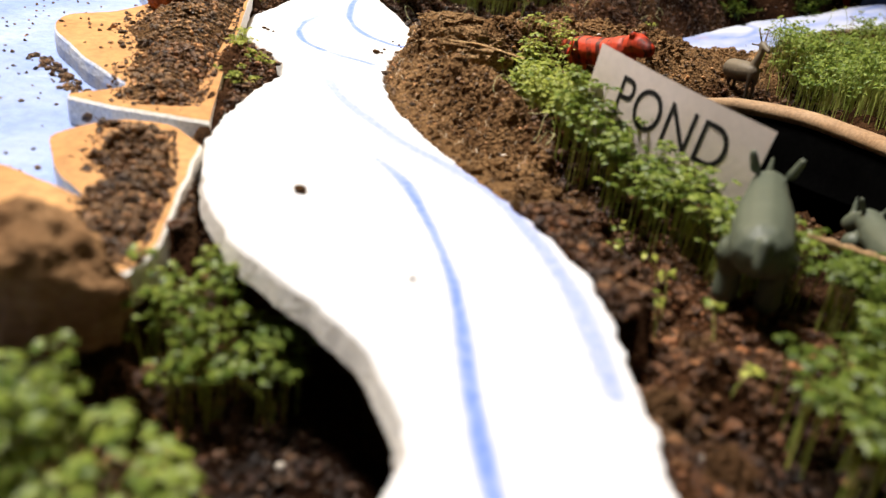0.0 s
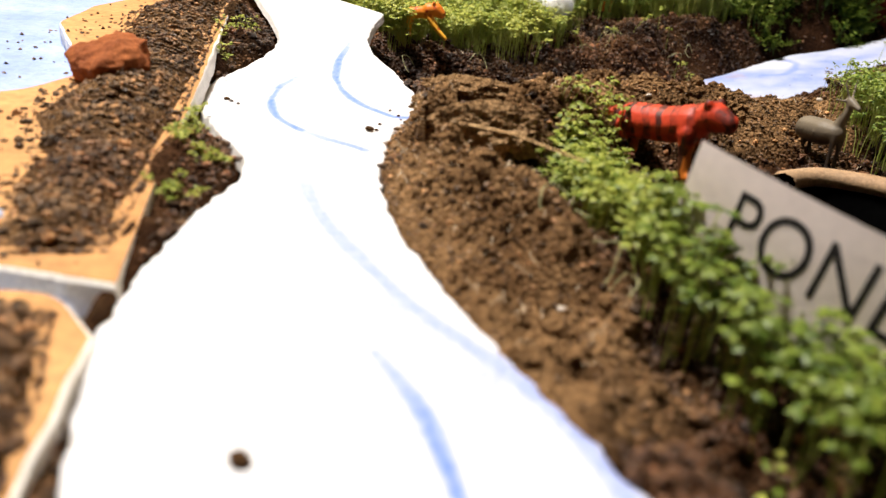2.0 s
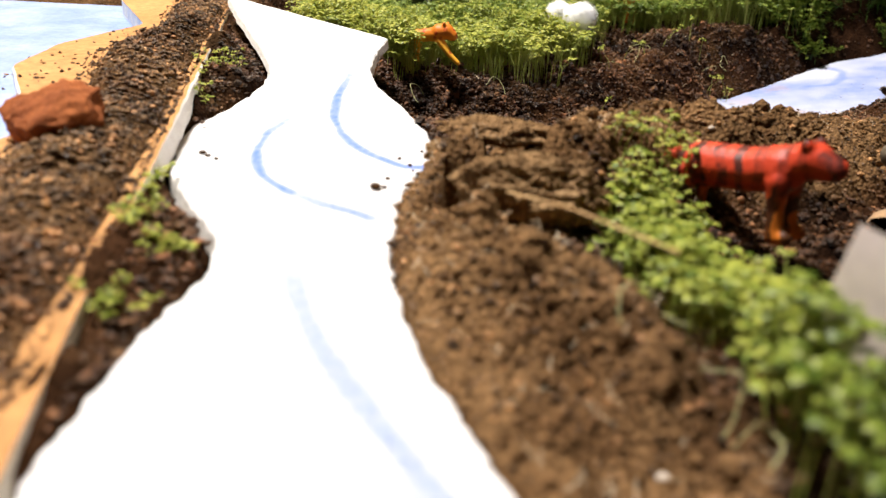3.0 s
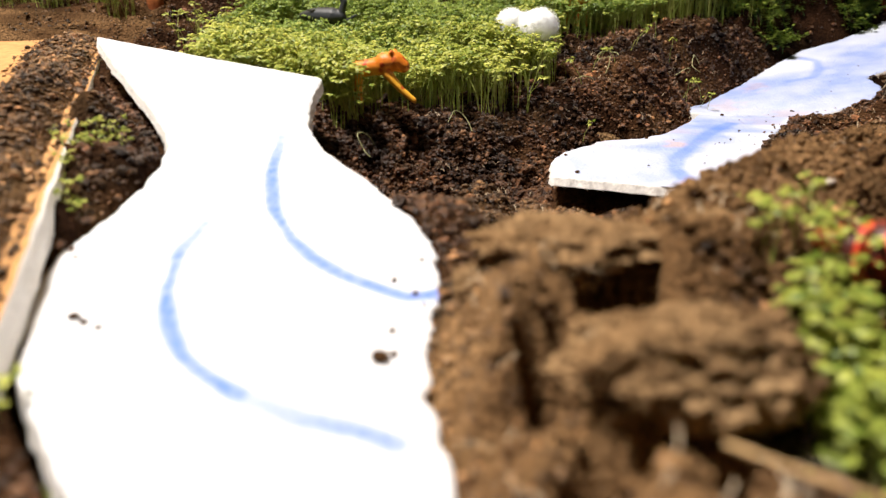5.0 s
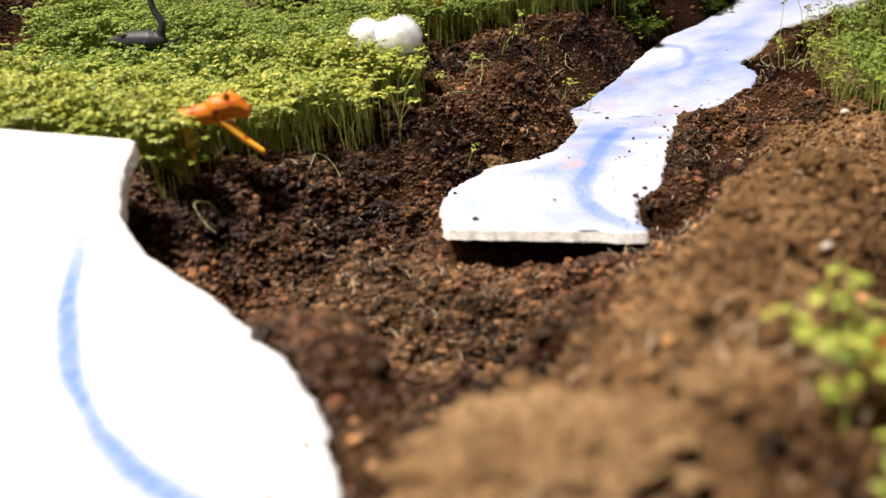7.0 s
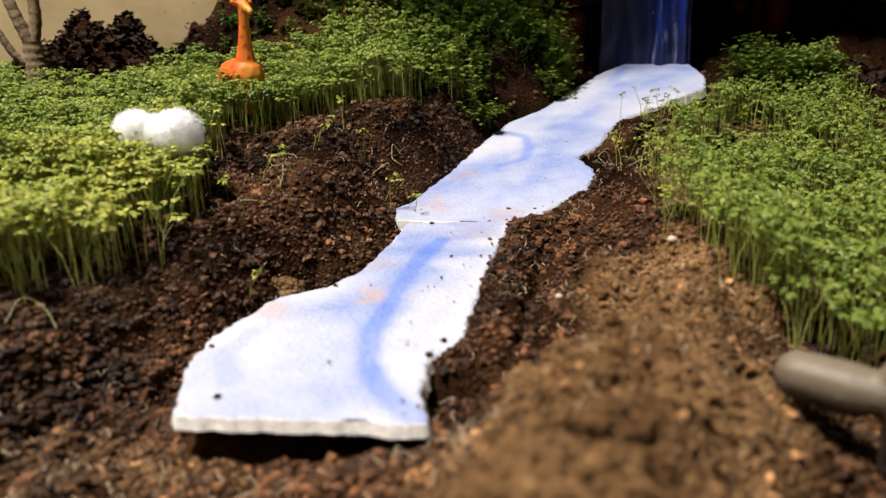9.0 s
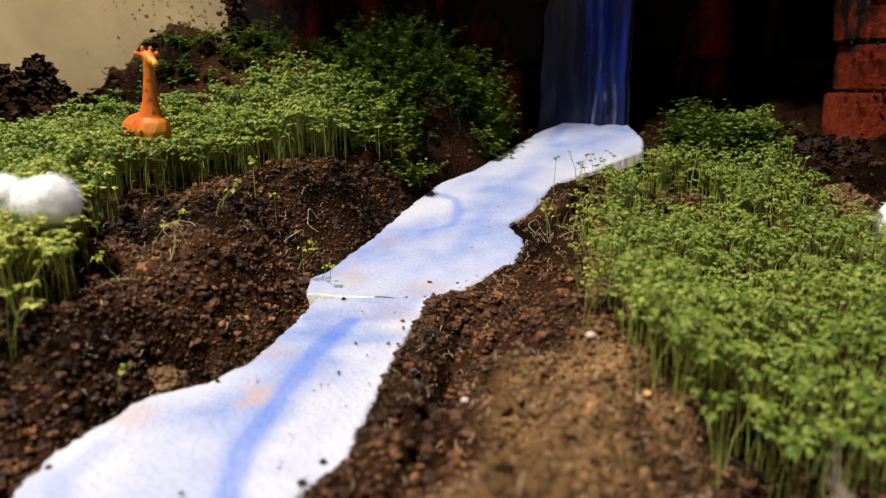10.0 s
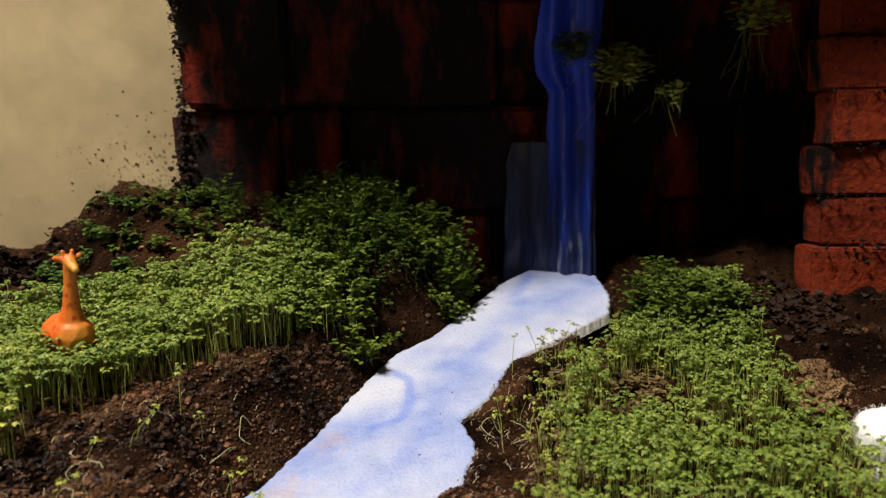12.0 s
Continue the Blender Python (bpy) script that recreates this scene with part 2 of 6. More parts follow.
def board_edge(y):
    """Where the orange land ends towards the river."""
    return np.interp(y, [0.2, 0.31, 0.43, 0.57, 0.64, 0.79, 0.9], [-0.085, -0.10, -0.119, -0.142, -0.156, -0.184, -0.2])


def inside(x, y, left, right):
    """How far a place lies inside a ribbon of foam (negative outside), roughly."""
    ring = np.array(list(left) + list(right)[::-1])
    x, y = np.asarray(x, float), np.asarray(y, float)
    odd = np.zeros(x.shape, bool)
    for a, b in zip(ring, np.roll(ring, -1, axis=0)):
        if a[1] != b[1]:
            cross = ((a[1] > y) != (b[1] > y)) & (x < (b[0] - a[0]) * (y - a[1]) / (b[1] - a[1]) + a[0])
            odd ^= cross
    d = line_distance(x, y, np.vstack([ring, ring[:1]]))
    return np.where(odd, d, -d)


def free_of_foam(x, y, gap=0.004):
    return np.maximum.reduce([inside(x, y, FOAM_1_LEFT, FOAM_1_RIGHT), inside(x, y, FOAM_2_LEFT, FOAM_2_RIGHT), inside(x, y, FOAM_3_LEFT, FOAM_3_RIGHT)]) < -gap


def ground_z(x, y):
    x, y = np.asarray(x, float), np.asarray(y, float)
    a = 0.863 * (x - 0.38) + 0.505 * (y - 0.64)
    z = 0.034 + 0.016 * smooth(0.15, 0.45, y) + 0.1 * np.maximum(a, 0) + 0.12 * np.maximum(0, a - 0.2)
    # the ridge on the near bank, low swelling before it
    d = line_distance(x, y, RIDGE)
    height = np.interp(x, [0.0, 0.08, 0.16, 0.24, 0.33, 0.43], [0.058, 0.064, 0.056, 0.040, 0.034, 0.030])
    height = height * (1 - 0.44 * smooth(0.490, 0.455, y) * smooth(0.08, 0.03, x))
    z = z + height * np.exp(-(d / 0.052) ** 2)
    z = z + 0.024 * np.exp(-((x - 0.045) / 0.05) ** 2 - ((y - 0.36) / 0.07) ** 2)
    z = z - 0.030 * smooth(1.15, 0.85, np.hypot((x - 0.010) / 0.022, (y - 0.440) / 0.009) + 0.5 * fbm(x + 2, y, 0.012, 2))
    z = z - 0.055 * smooth(1.12, 0.92, np.hypot((x - PIT[0]) / 0.0125, (y - PIT[1] - 0.006) / 0.016) + 0.4 * fbm(x, y, 0.01, 2))
    z = z - 0.026 * smooth(1.15, 0.85, np.hypot((x + 0.004) / 0.006, (y - 0.474) / 0.013) + 0.4 * fbm(x, y + 4, 0.008, 2))
    # the terrace behind the trench, and the hill at its back
    n = -0.505 * (x - 0.09) + 0.863 * (y - 0.77)
    s = 0.863 * (x - 0.09) + 0.505 * (y - 0.77)
    terrace = 0.094 + 0.13 * np.clip(s, 0, 0.42) + 0.055 * np.clip(n - 0.08, 0, 0.4)
    terrace = terrace + 0.03 * smooth(-0.03, -0.2, x) * smooth(0.68, 0.82, y)
    terrace = terrace + 0.042 * smooth(0.98, 1.28, y) * smooth(0.10, -0.08, x) + 0.05 * smooth(1.16, 1.44, y) * smooth(-0.12, -0.24, x)
    up = smooth(0.012, 0.078, n + 0.008 * fbm(x, y, 0.05, 2)) * smooth(-0.9, -0.7, x)
    z = z * (1 - up) + np.maximum(terrace, z) * up
    w = np.array(WALL_B) - np.array(WALL_A)
    w = w / np.linalg.norm(w)
    off = -(-w[1] * (x - WALL_A[0]) + w[0] * (y - WALL_A[1]))
    z = z + 0.062 * smooth(0.20, 0.03, off) * smooth(0.62, 0.45, x) * smooth(0.19, 0.31, x)
    hill = np.interp(x, [-0.1, 0.03, 0.09, 0.13, 0.155, 0.184, 0.24, 0.30, 0.36, 0.42], [0.0, 0.012, 0.045, 0.066, 0.058, 0.022, 0.016, 0.010, 0.0, 0.0])
    z = z + (hill * (0.8 + 1.1 * np.abs(fbm(x + 0.3, y, 0.05, 3)))) * np.exp(-((y - 1.30) / 0.055) ** 2)
    z = z + 0.020 * np.exp(-((x - 0.29) / 0.06) ** 2 - ((y - 1.27) / 0.05) ** 2)
    # beds pressed flat for the foam, and the hollow beside it
    z = z - 0.022 * smooth(0.06, -0.005, x - 0.0) * smooth(0.30, 0.16, y)
    i1 = inside(x, y, FOAM_1_LEFT, FOAM_1_RIGHT)
    z = np.where(i1 > -0.025, np.minimum(z, foam_1_z(x, y) - np.where(i1 > -0.002, 0.017, 0.006) + 1.8 * np.maximum(0, -i1)), z)
    i2 = np.maximum(inside(x, y, FOAM_2_LEFT, FOAM_2_RIGHT), inside(x, y, FOAM_3_LEFT, FOAM_3_RIGHT))
    z = np.where(i2 > -0.035, np.minimum(z, foam_2_z(x, y) - np.where(i2 > -0.002, 0.012, 0.004) + 1.7 * np.maximum(0, -i2)), z)
    z = np.where(i2 > 0.004, np.maximum(z, foam_2_z(x, y) - 0.016), z)
    for edge_line, top in ((FOAM_1_RIGHT[4:16], foam_1_z(x, y)), (FOAM_2_RIGHT[3:], foam_2_z(x, y)), (FOAM_3_RIGHT[:9], foam_2_z(x, y))):
        far = line_distance(x, y, edge_line)
        berm = top + 0.0005 - 0.35 * np.maximum(0, far - 0.012)
        z = np.where((i1 < 0) & (i2 < 0) & (far < 0.022), np.maximum(z, berm), z)
    lane = board_edge(y)
    level = (x > lane - 0.01) & (x < -0.08) & (y > 0.225) & (y < 0.84) & (i1 < -0.004)
    z = np.where(level, np.maximum(z, np.minimum(board_z(x, y) - 0.003 - 0.25 * np.maximum(0, x - lane), foam_1_z(x, y) - 0.007 + 1.1 * np.maximum(0, -i1))), z)
    # the pond's hole, and the low ground under the board with the sea
    p = np.hypot((x - POND_X) / POND_A, (y - POND_Y) / POND_B)
    z = z * smooth(0.93, 1.03, p) - 0.06 * (1 - smooth(0.93, 1.03, p))
    edge = board_edge(y)
    shore = smooth(-0.003, -0.013, x - edge) * smooth(0.95, 0.905, y)
    return z * (1 - shore) + (board_z(x, y) - 0.04) * shore


def rough_z(x, y):
    near = np.maximum.reduce([inside(x, y, FOAM_1_LEFT, FOAM_1_RIGHT), inside(x, y, FOAM_2_LEFT, FOAM_2_RIGHT), inside(x, y, FOAM_3_LEFT, FOAM_3_RIGHT)])
    calm = 0.25 + 0.75 * smooth(0.002, 0.032, -near)
    slope = smooth(0.055, 0.025, line_distance(x, y, [(0.035, 0.29), (0.012, 0.43), (0.02, 0.49)])) + 0.8 * smooth(0.05, 0.02, line_distance(x, y, [(0.16, 0.60), (0.24, 0.645), (0.33, 0.73)]))
    return ground_z(x, y) + calm * (0.016 * fbm(x, y, 0.045, 3) + 0.013 * fbm(x + 3, y, 0.013, 3) + 0.015 * slope * fbm(x + 9, y, 0.026, 2))


def dryness_and_shade(x, y):
    """1 where the soil is pale and dry, 0 where it is dark and wet. Shade at the back is put in as well."""
    x, y = np.asarray(x, float), np.asarray(y, float)
    near = 1.22 * smooth(0.056, 0.016, 0.02 * fbm(x, y, 0.025, 3) + line_distance(x, y, [(0.03, 0.30), (-0.005, 0.43), (0.0, 0.49), (0.09, 0.555), (0.16, 0.60), (0.24, 0.645), (0.31, 0.70)]))
    crest = 1.35 * smooth(0.062, 0.022, 0.02 * fbm(x, y, 0.025, 3) + line_distance(x, y, [(0.10, 0.56), (0.16, 0.60), (0.23, 0.64)]))
    front = 0.04 * smooth(0.45, 0.25, y) * smooth(0.0, 0.05, x)
    trench = 0.40 * np.exp(-((x - 0.04) / 0.09) ** 2 - ((y - 0.69) / 0.07) ** 2)
    edge = 0.60 * smooth(0.0, -0.008, x - board_edge(y))
    # the ramps taken off in x and y put shade into corner and hill
    return np.clip(np.maximum.reduce([near, crest, front, trench, edge]) - 0.6 * smooth(0.64, 0.70, x) - 0.4 * smooth(1.08, 1.2, y) + 0.5 * fbm(x, y, 0.04, 3) + 0.35 * fbm(x + 5, y, 0.012, 2), 0, 1)


def set_dry(me, value):
    me.attributes.new("dry", "FLOAT", "POINT").data.foreach_set("value", np.asarray(value, np.float32).ravel())


def build_ground():
    xs = np.r_[np.linspace(-1.4, -0.26, 24), np.linspace(-0.25, 0.9, 420), np.linspace(0.92, 1.6, 16)]
    ys = np.r_[np.linspace(-0.8, -0.05, 16), np.linspace(-0.04, 1.36, 500), np.linspace(1.37, 1.5, 6)]
    X, Y = np.meshgrid(xs, ys)
    me = mesh_from("ground", np.stack([X, Y, rough_z(X, Y)], -1).reshape(-1, 3), grid_faces(len(ys), len(xs)))
    set_dry(me, dryness_and_shade(X, Y))
    tagged(part("ground", me, SOIL_BED), "dark brown crumbly potting soil in banks and mounds", "soil", kind="structure")


build_ground()

ICO = bmesh.new()
bmesh.ops.create_icosphere(ICO, subdivisions=1, radius=1)
ICO_V = np.array([v.co[:] for v in ICO.verts])
ICO_F = np.array([[v.index for v in f.verts] for f in ICO.faces])
ICO.free()
GRAIN_V = np.array([(math.cos(1.2566 * k), math.sin(1.2566 * k), 0.25 * (-1) ** k) for k in range(5)] + [(0, 0, 1), (0, 0, -1)])
GRAIN_F = np.array([(k, (k + 1) % 5, 5) for k in range(5)] + [((k + 1) % 5, k, 6) for k in range(5)])


def clods(name, x, y, z, size, label, rng, mat=None, parent=None):
    """Many uneven crumbs joined into one mesh."""
    big = size > 0.0016
    sets = [crumb_mesh(x[k], y[k], z[k], size[k], rng, a, b) for k, a, b in ((big, ICO_V, ICO_F), (~big, GRAIN_V, GRAIN_F)) if k.any()]
    first = len(sets[0][0])
    v = np.vstack([s[0] for s in sets])
    f = np.vstack([sets[0][1]] + [s[1] + first for s in sets[1:]])
    me = mesh_from(name, v, f, False)
    set_dry(me, np.concatenate([s[2] for s in sets]))
    return tagged(part(name, me, mat or SOIL, parent), label, "soil", kind="stuff")


def crumb_mesh(x, y, z, size, rng, form, form_faces):
    n = len(x)
    shapes = [form * (1 + 0.38 * (rng.random((len(form), 1)) - 0.5) * 2) for _ in range(14)]
    pick = rng.integers(0, 14, n)
    v = np.array(shapes)[pick]
    squash = np.stack([rng.uniform(0.7, 1.25, n), rng.uniform(0.7, 1.25, n), rng.uniform(0.55, 0.95, n)], 1)
    v = v * squash[:, None, :] * size[:, None, None]
    a = rng.uniform(0, 6.283, n)
    c, s = np.cos(a)[:, None], np.sin(a)[:, None]
    v = np.stack([v[:, :, 0] * c - v[:, :, 1] * s, v[:, :, 0] * s + v[:, :, 1] * c, v[:, :, 2]], -1)
    v = v + np.stack([x, y, z], 1)[:, None, :]
    f = form_faces[None] + (np.arange(n) * len(form))[:, None, None]
    return v.reshape(-1, 3), f.reshape(-1, 3), np.repeat(np.clip(dryness_and_shade(x, y) * 1.1 + rng.normal(0, 0.14, n), 0, 1), len(form))


def build_clods():
    rng = np.random.default_rng(11)
    n = 30000
    x, y = rng.uniform(-0.2, 0.78, n), 0.04 + 1.40 * rng.random(n)
    # the banks that lie nearest are crumblier
    for count, x0, x1, y0, y1 in ((54000, -0.06, 0.40, 0.34, 1.03), (14000, -0.06, 0.16, 0.60, 0.80), (9000, -0.18, -0.08, 0.22, 0.84), (7000, 0.04, 0.15, 0.05, 0.34), (3000, -0.10, 0.0, 0.06, 0.24), (5000, -0.36, -0.1, 0.84, 1.3)):
        x, y = np.r_[x, rng.uniform(x0, x1, count)], np.r_[y, rng.uniform(y0, y1, count)]
    away = np.maximum.reduce([inside(x, y, FOAM_1_LEFT, FOAM_1_RIGHT), inside(x, y, FOAM_2_LEFT, FOAM_2_RIGHT), inside(x, y, FOAM_3_LEFT, FOAM_3_RIGHT)])
    p = np.hypot((x - POND_X) / POND_A, (y - POND_Y) / POND_B)
    edge = board_edge(y)
    shown = (x < 0.62) | (y > 0.66)
    keep = (away < -0.0005) & (p > 1.04) & ((x > edge + 0.004) | (y > 0.92)) & shown & ((x < 0.3) | (y > 0.6))
    dry = dryness_and_shade(x, y)
    keep &= rng.random(len(x)) > 0.20 * smooth(0.5, 0.8, dry)
    keep &= (np.hypot((x - PIT[0]) / 0.021, (y - PIT[1] - 0.006) / 0.020) > 1) & (np.hypot((x - 0.010) / 0.022, (y - 0.440) / 0.010) > 1)
    x, y = x[keep], y[keep]
    size = 0.00088 * (1 + rng.pareto(2.6, len(x))).clip(1, 3.6) * (1 - 0.40 * dry[keep])
    clods("soil_crumbs", x, y, rough_z(x, y) + 0.25 * size, size, "loose dark brown soil crumbs on the banks", rng)
    # larger clods half sunk in the dry slopes
    q, side = rng.random(2600) ** 0.7, rng.normal(0, 0.026, 2600)
    x, y = np.interp(q, [0, 0.3, 0.5, 0.75, 1], [0.05, 0.012, 0.03, 0.17, 0.33]) + 0.7 * side, np.interp(q, [0, 0.3, 0.5, 0.75, 1], [0.25, 0.42, 0.50, 0.60, 0.73]) + 0.5 * rng.normal(0, 0.03, 2600)
    keep = free_of_foam(x, y, 0.005) & (np.hypot((x - PIT[0]) / 0.021, (y - PIT[1] - 0.006) / 0.020) > 1) & (np.hypot((x - 0.010) / 0.022, (y - 0.440) / 0.010) > 1)
    keep &= np.hypot((x - POND_X) / POND_A, (y - POND_Y) / POND_B) > 1.06
    x, y = x[keep], y[keep]
    size = 0.0012 * (1 + rng.pareto(2.6, len(x))).clip(1, 3.4)
    clods("earth_clods", x, y, rough_z(x, y) + 0.1 * size, size, "dry brown clods half sunk in the slope", rng, SOIL_BED)


build_clods()


# ---- foam rivers ----
def ribbon(name, left, right, height, thick, strokes, wash, label, cols=66, rows=460, seed=1, stains=(), taper=0.0):
    """A cut sheet of foam between two edge lines, painted with strokes (points, width, strength)."""
    rng = np.random.default_rng(seed)
    L, R = along(left, rows), along(right, rows)
    jag = lambda k: 0.0024 * fbm(np.arange(rows) * 0.004, np.full(rows, k * 3.7 + seed), 0.014, 4)[:, None]
    side = (R - L) / np.linalg.norm(R - L, axis=1)[:, None]
    L, R = L + side * jag(1), R + side * jag(2)
    u = np.linspace(0, 1, cols)[None, :, None]
    P = L[:, None, :] * (1 - u) + R[:, None, :] * u
    X, Y = P[..., 0], P[..., 1]
    Z = height(X, Y) + 0.0004 * fbm(X, Y, 0.02, 3)
    Y[0] = Y[0] + 0.0045 * fbm(X[0], X[0] * 0 + 2.0 * seed, 0.010, 3)
    Z[:, 0] -= 0.0007
    Z[:, -1] -= 0.0007
    top = np.stack([X, Y, Z], -1).reshape(-1, 3)
    q = np.zeros(X.shape)
    for points, width, strength in strokes:
        d = line_distance(X, Y, along(points, 60))
        wobble = 1 + 0.5 * fbm(X, Y, 0.03, 2)
        if width > 0.006:
            soft = np.exp(-(d / width) ** 2) * (0.75 + 0.9 * fbm(X, Y, 0.014, 3))
        else:
            soft = np.minimum(1.4 * np.exp(-(d / (width * wobble)) ** 2), 1)
        start = smooth(0.0, 0.035, np.hypot(X - points[0][0], Y - points[0][1]))
        q = np.maximum(q, np.clip(soft, 0, 1) * strength * (0.7 + 0.3 * start))
    w = np.clip(wash * (0.75 + 0.9 * fbm(X, Y, 0.06, 3)), 0, 1)
    w = w * (1 - 0.6 * smooth(0.62, 0.95, u[..., 0] + 0.35 * fbm(X, Y, 0.03, 3)) * (seed == 2))
    spot = np.zeros(X.shape)
    for sx, sy, sr, much in stains:
        spot = np.maximum(spot, much * smooth(1.2, 0.3, np.hypot(X - sx, Y - sy) / sr + 1.2 * fbm(X, Y, 0.008, 3)))
    # skirt: the cut side, worn and beaded, and the underside
    loop = np.r_[np.arange(cols), np.arange(2 * cols - 1, rows * cols, cols), np.arange(rows * cols - 2, (rows - 1) * cols - 1, -1), np.arange((rows - 2) * cols, 0, -cols)]
    m = len(loop)
    verts, faces = [top], [grid_faces(rows, cols)]
    base, prev = len(top), loop
    centre = top[loop] - top[np.r_[loop[1:], loop[:1]]]
    out = np.stack([-centre[:, 1], centre[:, 0], 0 * centre[:, 0]], 1)
    out = out / (np.linalg.norm(out, axis=1)[:, None] + 1e-9)
    deep = thick * (1 - taper * smooth(0.58, 0.70, top[:, 1]))
    for k, drop in enumerate((0.15, 0.5, 0.85, 1.0)):
        jit = 0.00015 * fbm(np.arange(m) * 0.9, np.full(m, k * 2.3), 1.0, 2)
        ring = top[loop] + out * (0.0014 * drop + 0.7 * jit)[:, None] - np.array([[0, 0, drop]]) * deep[loop][:, None]
        idx = base + np.arange(m)
        faces.append(np.stack([prev, idx, np.roll(idx, -1), np.roll(prev, -1)], 1))
        verts.append(ring)
        base, prev = base + m, idx
    under = np.stack([top[::cols], top[cols - 1::cols]], 1).reshape(-1, 3) - np.array([[0, 0, 1.0]]) * np.stack([deep[::cols], deep[cols - 1::cols]], 1).reshape(-1, 1)
    faces.append(grid_faces(rows, 2)[:, ::-1] + base)
    verts.append(under)
    me = mesh_from(name, np.vstack(verts), np.vstack(faces))
    extra = len(me.vertices) - len(top)
    for key, value in (("paint", q), ("wash", w), ("stain", spot)):
        me.attributes.new(key, "FLOAT", "POINT").data.foreach_set("value", np.r_[value.ravel(), np.zeros(extra)].astype(np.float32))
    ob = part(name, me, FOAM)
    me.materials.append(FOAM_EDGE)
    side = np.zeros(len(me.polygons), np.int32)
    side[(rows - 1) * (cols - 1):(rows - 1) * (cols - 1) + 4 * m] = 1
    me.polygons.foreach_set("material_index", side)
    return tagged(ob, label, "foam river")


ribbon("foam_river", FOAM_1_LEFT, FOAM_1_RIGHT, foam_1_z, 0.0082, [
    ([(-0.0195, 0.2935), (-0.0068, 0.272), (0.001, 0.247), (0.0078, 0.2195), (0.0125, 0.197), (0.0148, 0.174), (0.016, 0.1556), (0.0164, 0.1443), (0.018, 0.128), (0.020, 0.112), (0.026, 0.06), (0.03, 0.0)], 0.0024, 0.88),
    ([(-0.064, 0.435), (-0.057, 0.408), (-0.045, 0.377), (-0.030, 0.351), (-0.014, 0.325), (0.0, 0.3075), (0.013, 0.294), (0.0246, 0.278), (0.035, 0.257), (0.0412, 0.2345), (0.0473, 0.210), (0.0509, 0.191), (0.0519, 0.173), (0.0525, 0.16), (0.0532, 0.1456)], 0.0036, 0.62),
    ([(-0.0985, 0.6115), (-0.1048, 0.587), (-0.1038, 0.557), (-0.0985, 0.534), (-0.0925, 0.518), (-0.0851, 0.5075), (-0.0755, 0.497)], 0.0027, 0.92),
    ([(-0.0755, 0.497), (-0.0605, 0.4849), (-0.0475, 0.4788), (-0.0391, 0.4724)], 0.0030, 0.80),
    ([(-0.0723, 0.6927), (-0.076, 0.655), (-0.0736, 0.62), (-0.066, 0.593), (-0.0568, 0.573), (-0.046, 0.5585), (-0.036, 0.548), (-0.0275, 0.54), (-0.0176, 0.5432)], 0.0030, 0.90),
    ([(-0.035, 0.355), (-0.012, 0.318), (0.008, 0.292), (0.022, 0.268)], 0.008, 0.5), ([(-0.07, 0.36), (-0.05, 0.33)], 0.014, 0.35)], 0.0,
    "winding white foam river with thin blue brush strokes", seed=1, taper=0.35)
ribbon("foam_river", FOAM_2_LEFT, FOAM_2_RIGHT, foam_2_z, 0.0050, [
    ([(0.1485, 0.669), (0.1465, 0.685), (0.147, 0.705), (0.152, 0.723), (0.168, 0.752), (0.196, 0.784), (0.231, 0.824), (0.262, 0.85)], 0.0050, 0.62),
    ([(0.16, 0.69), (0.175, 0.72), (0.20, 0.75), (0.25, 0.80)], 0.010, 0.16),
    ([(0.10, 0.74), (0.105, 0.765), (0.12, 0.78)], 0.005, 0.3)], 0.92,
    "white foam river piece washed with pale blue paint", rows=260, seed=2, stains=[(0.188, 0.790, 0.014, 0.55), (0.135, 0.800, 0.012, 0.35), (0.285, 0.845, 0.02, 0.2), (0.21, 0.83, 0.012, 0.25)])
ribbon("foam_river", FOAM_3_LEFT, FOAM_3_RIGHT, lambda x, y: foam_2_z(x, y) - 0.0008 + 0.0022 * smooth(0.70, 0.76, 0.86 * x + 0.51 * y), 0.009, [
    ([(0.380, 0.955), (0.402, 0.951), (0.422, 0.970), (0.435, 0.994), (0.432, 1.012)], 0.004, 0.5),
    ([(0.33, 0.90), (0.38, 0.91), (0.45, 0.96), (0.52, 1.0), (0.60, 1.04)], 0.010, 0.25),
    ([(0.60, 1.055), (0.64, 1.08)], 0.008, 0.6)], 0.8,
    "pale blue washed foam river below the waterfall", rows=300, seed=3, stains=[(0.30, 0.925, 0.02, 0.3), (0.35, 0.96, 0.014, 0.3), (0.33, 0.875, 0.016, 0.3)])


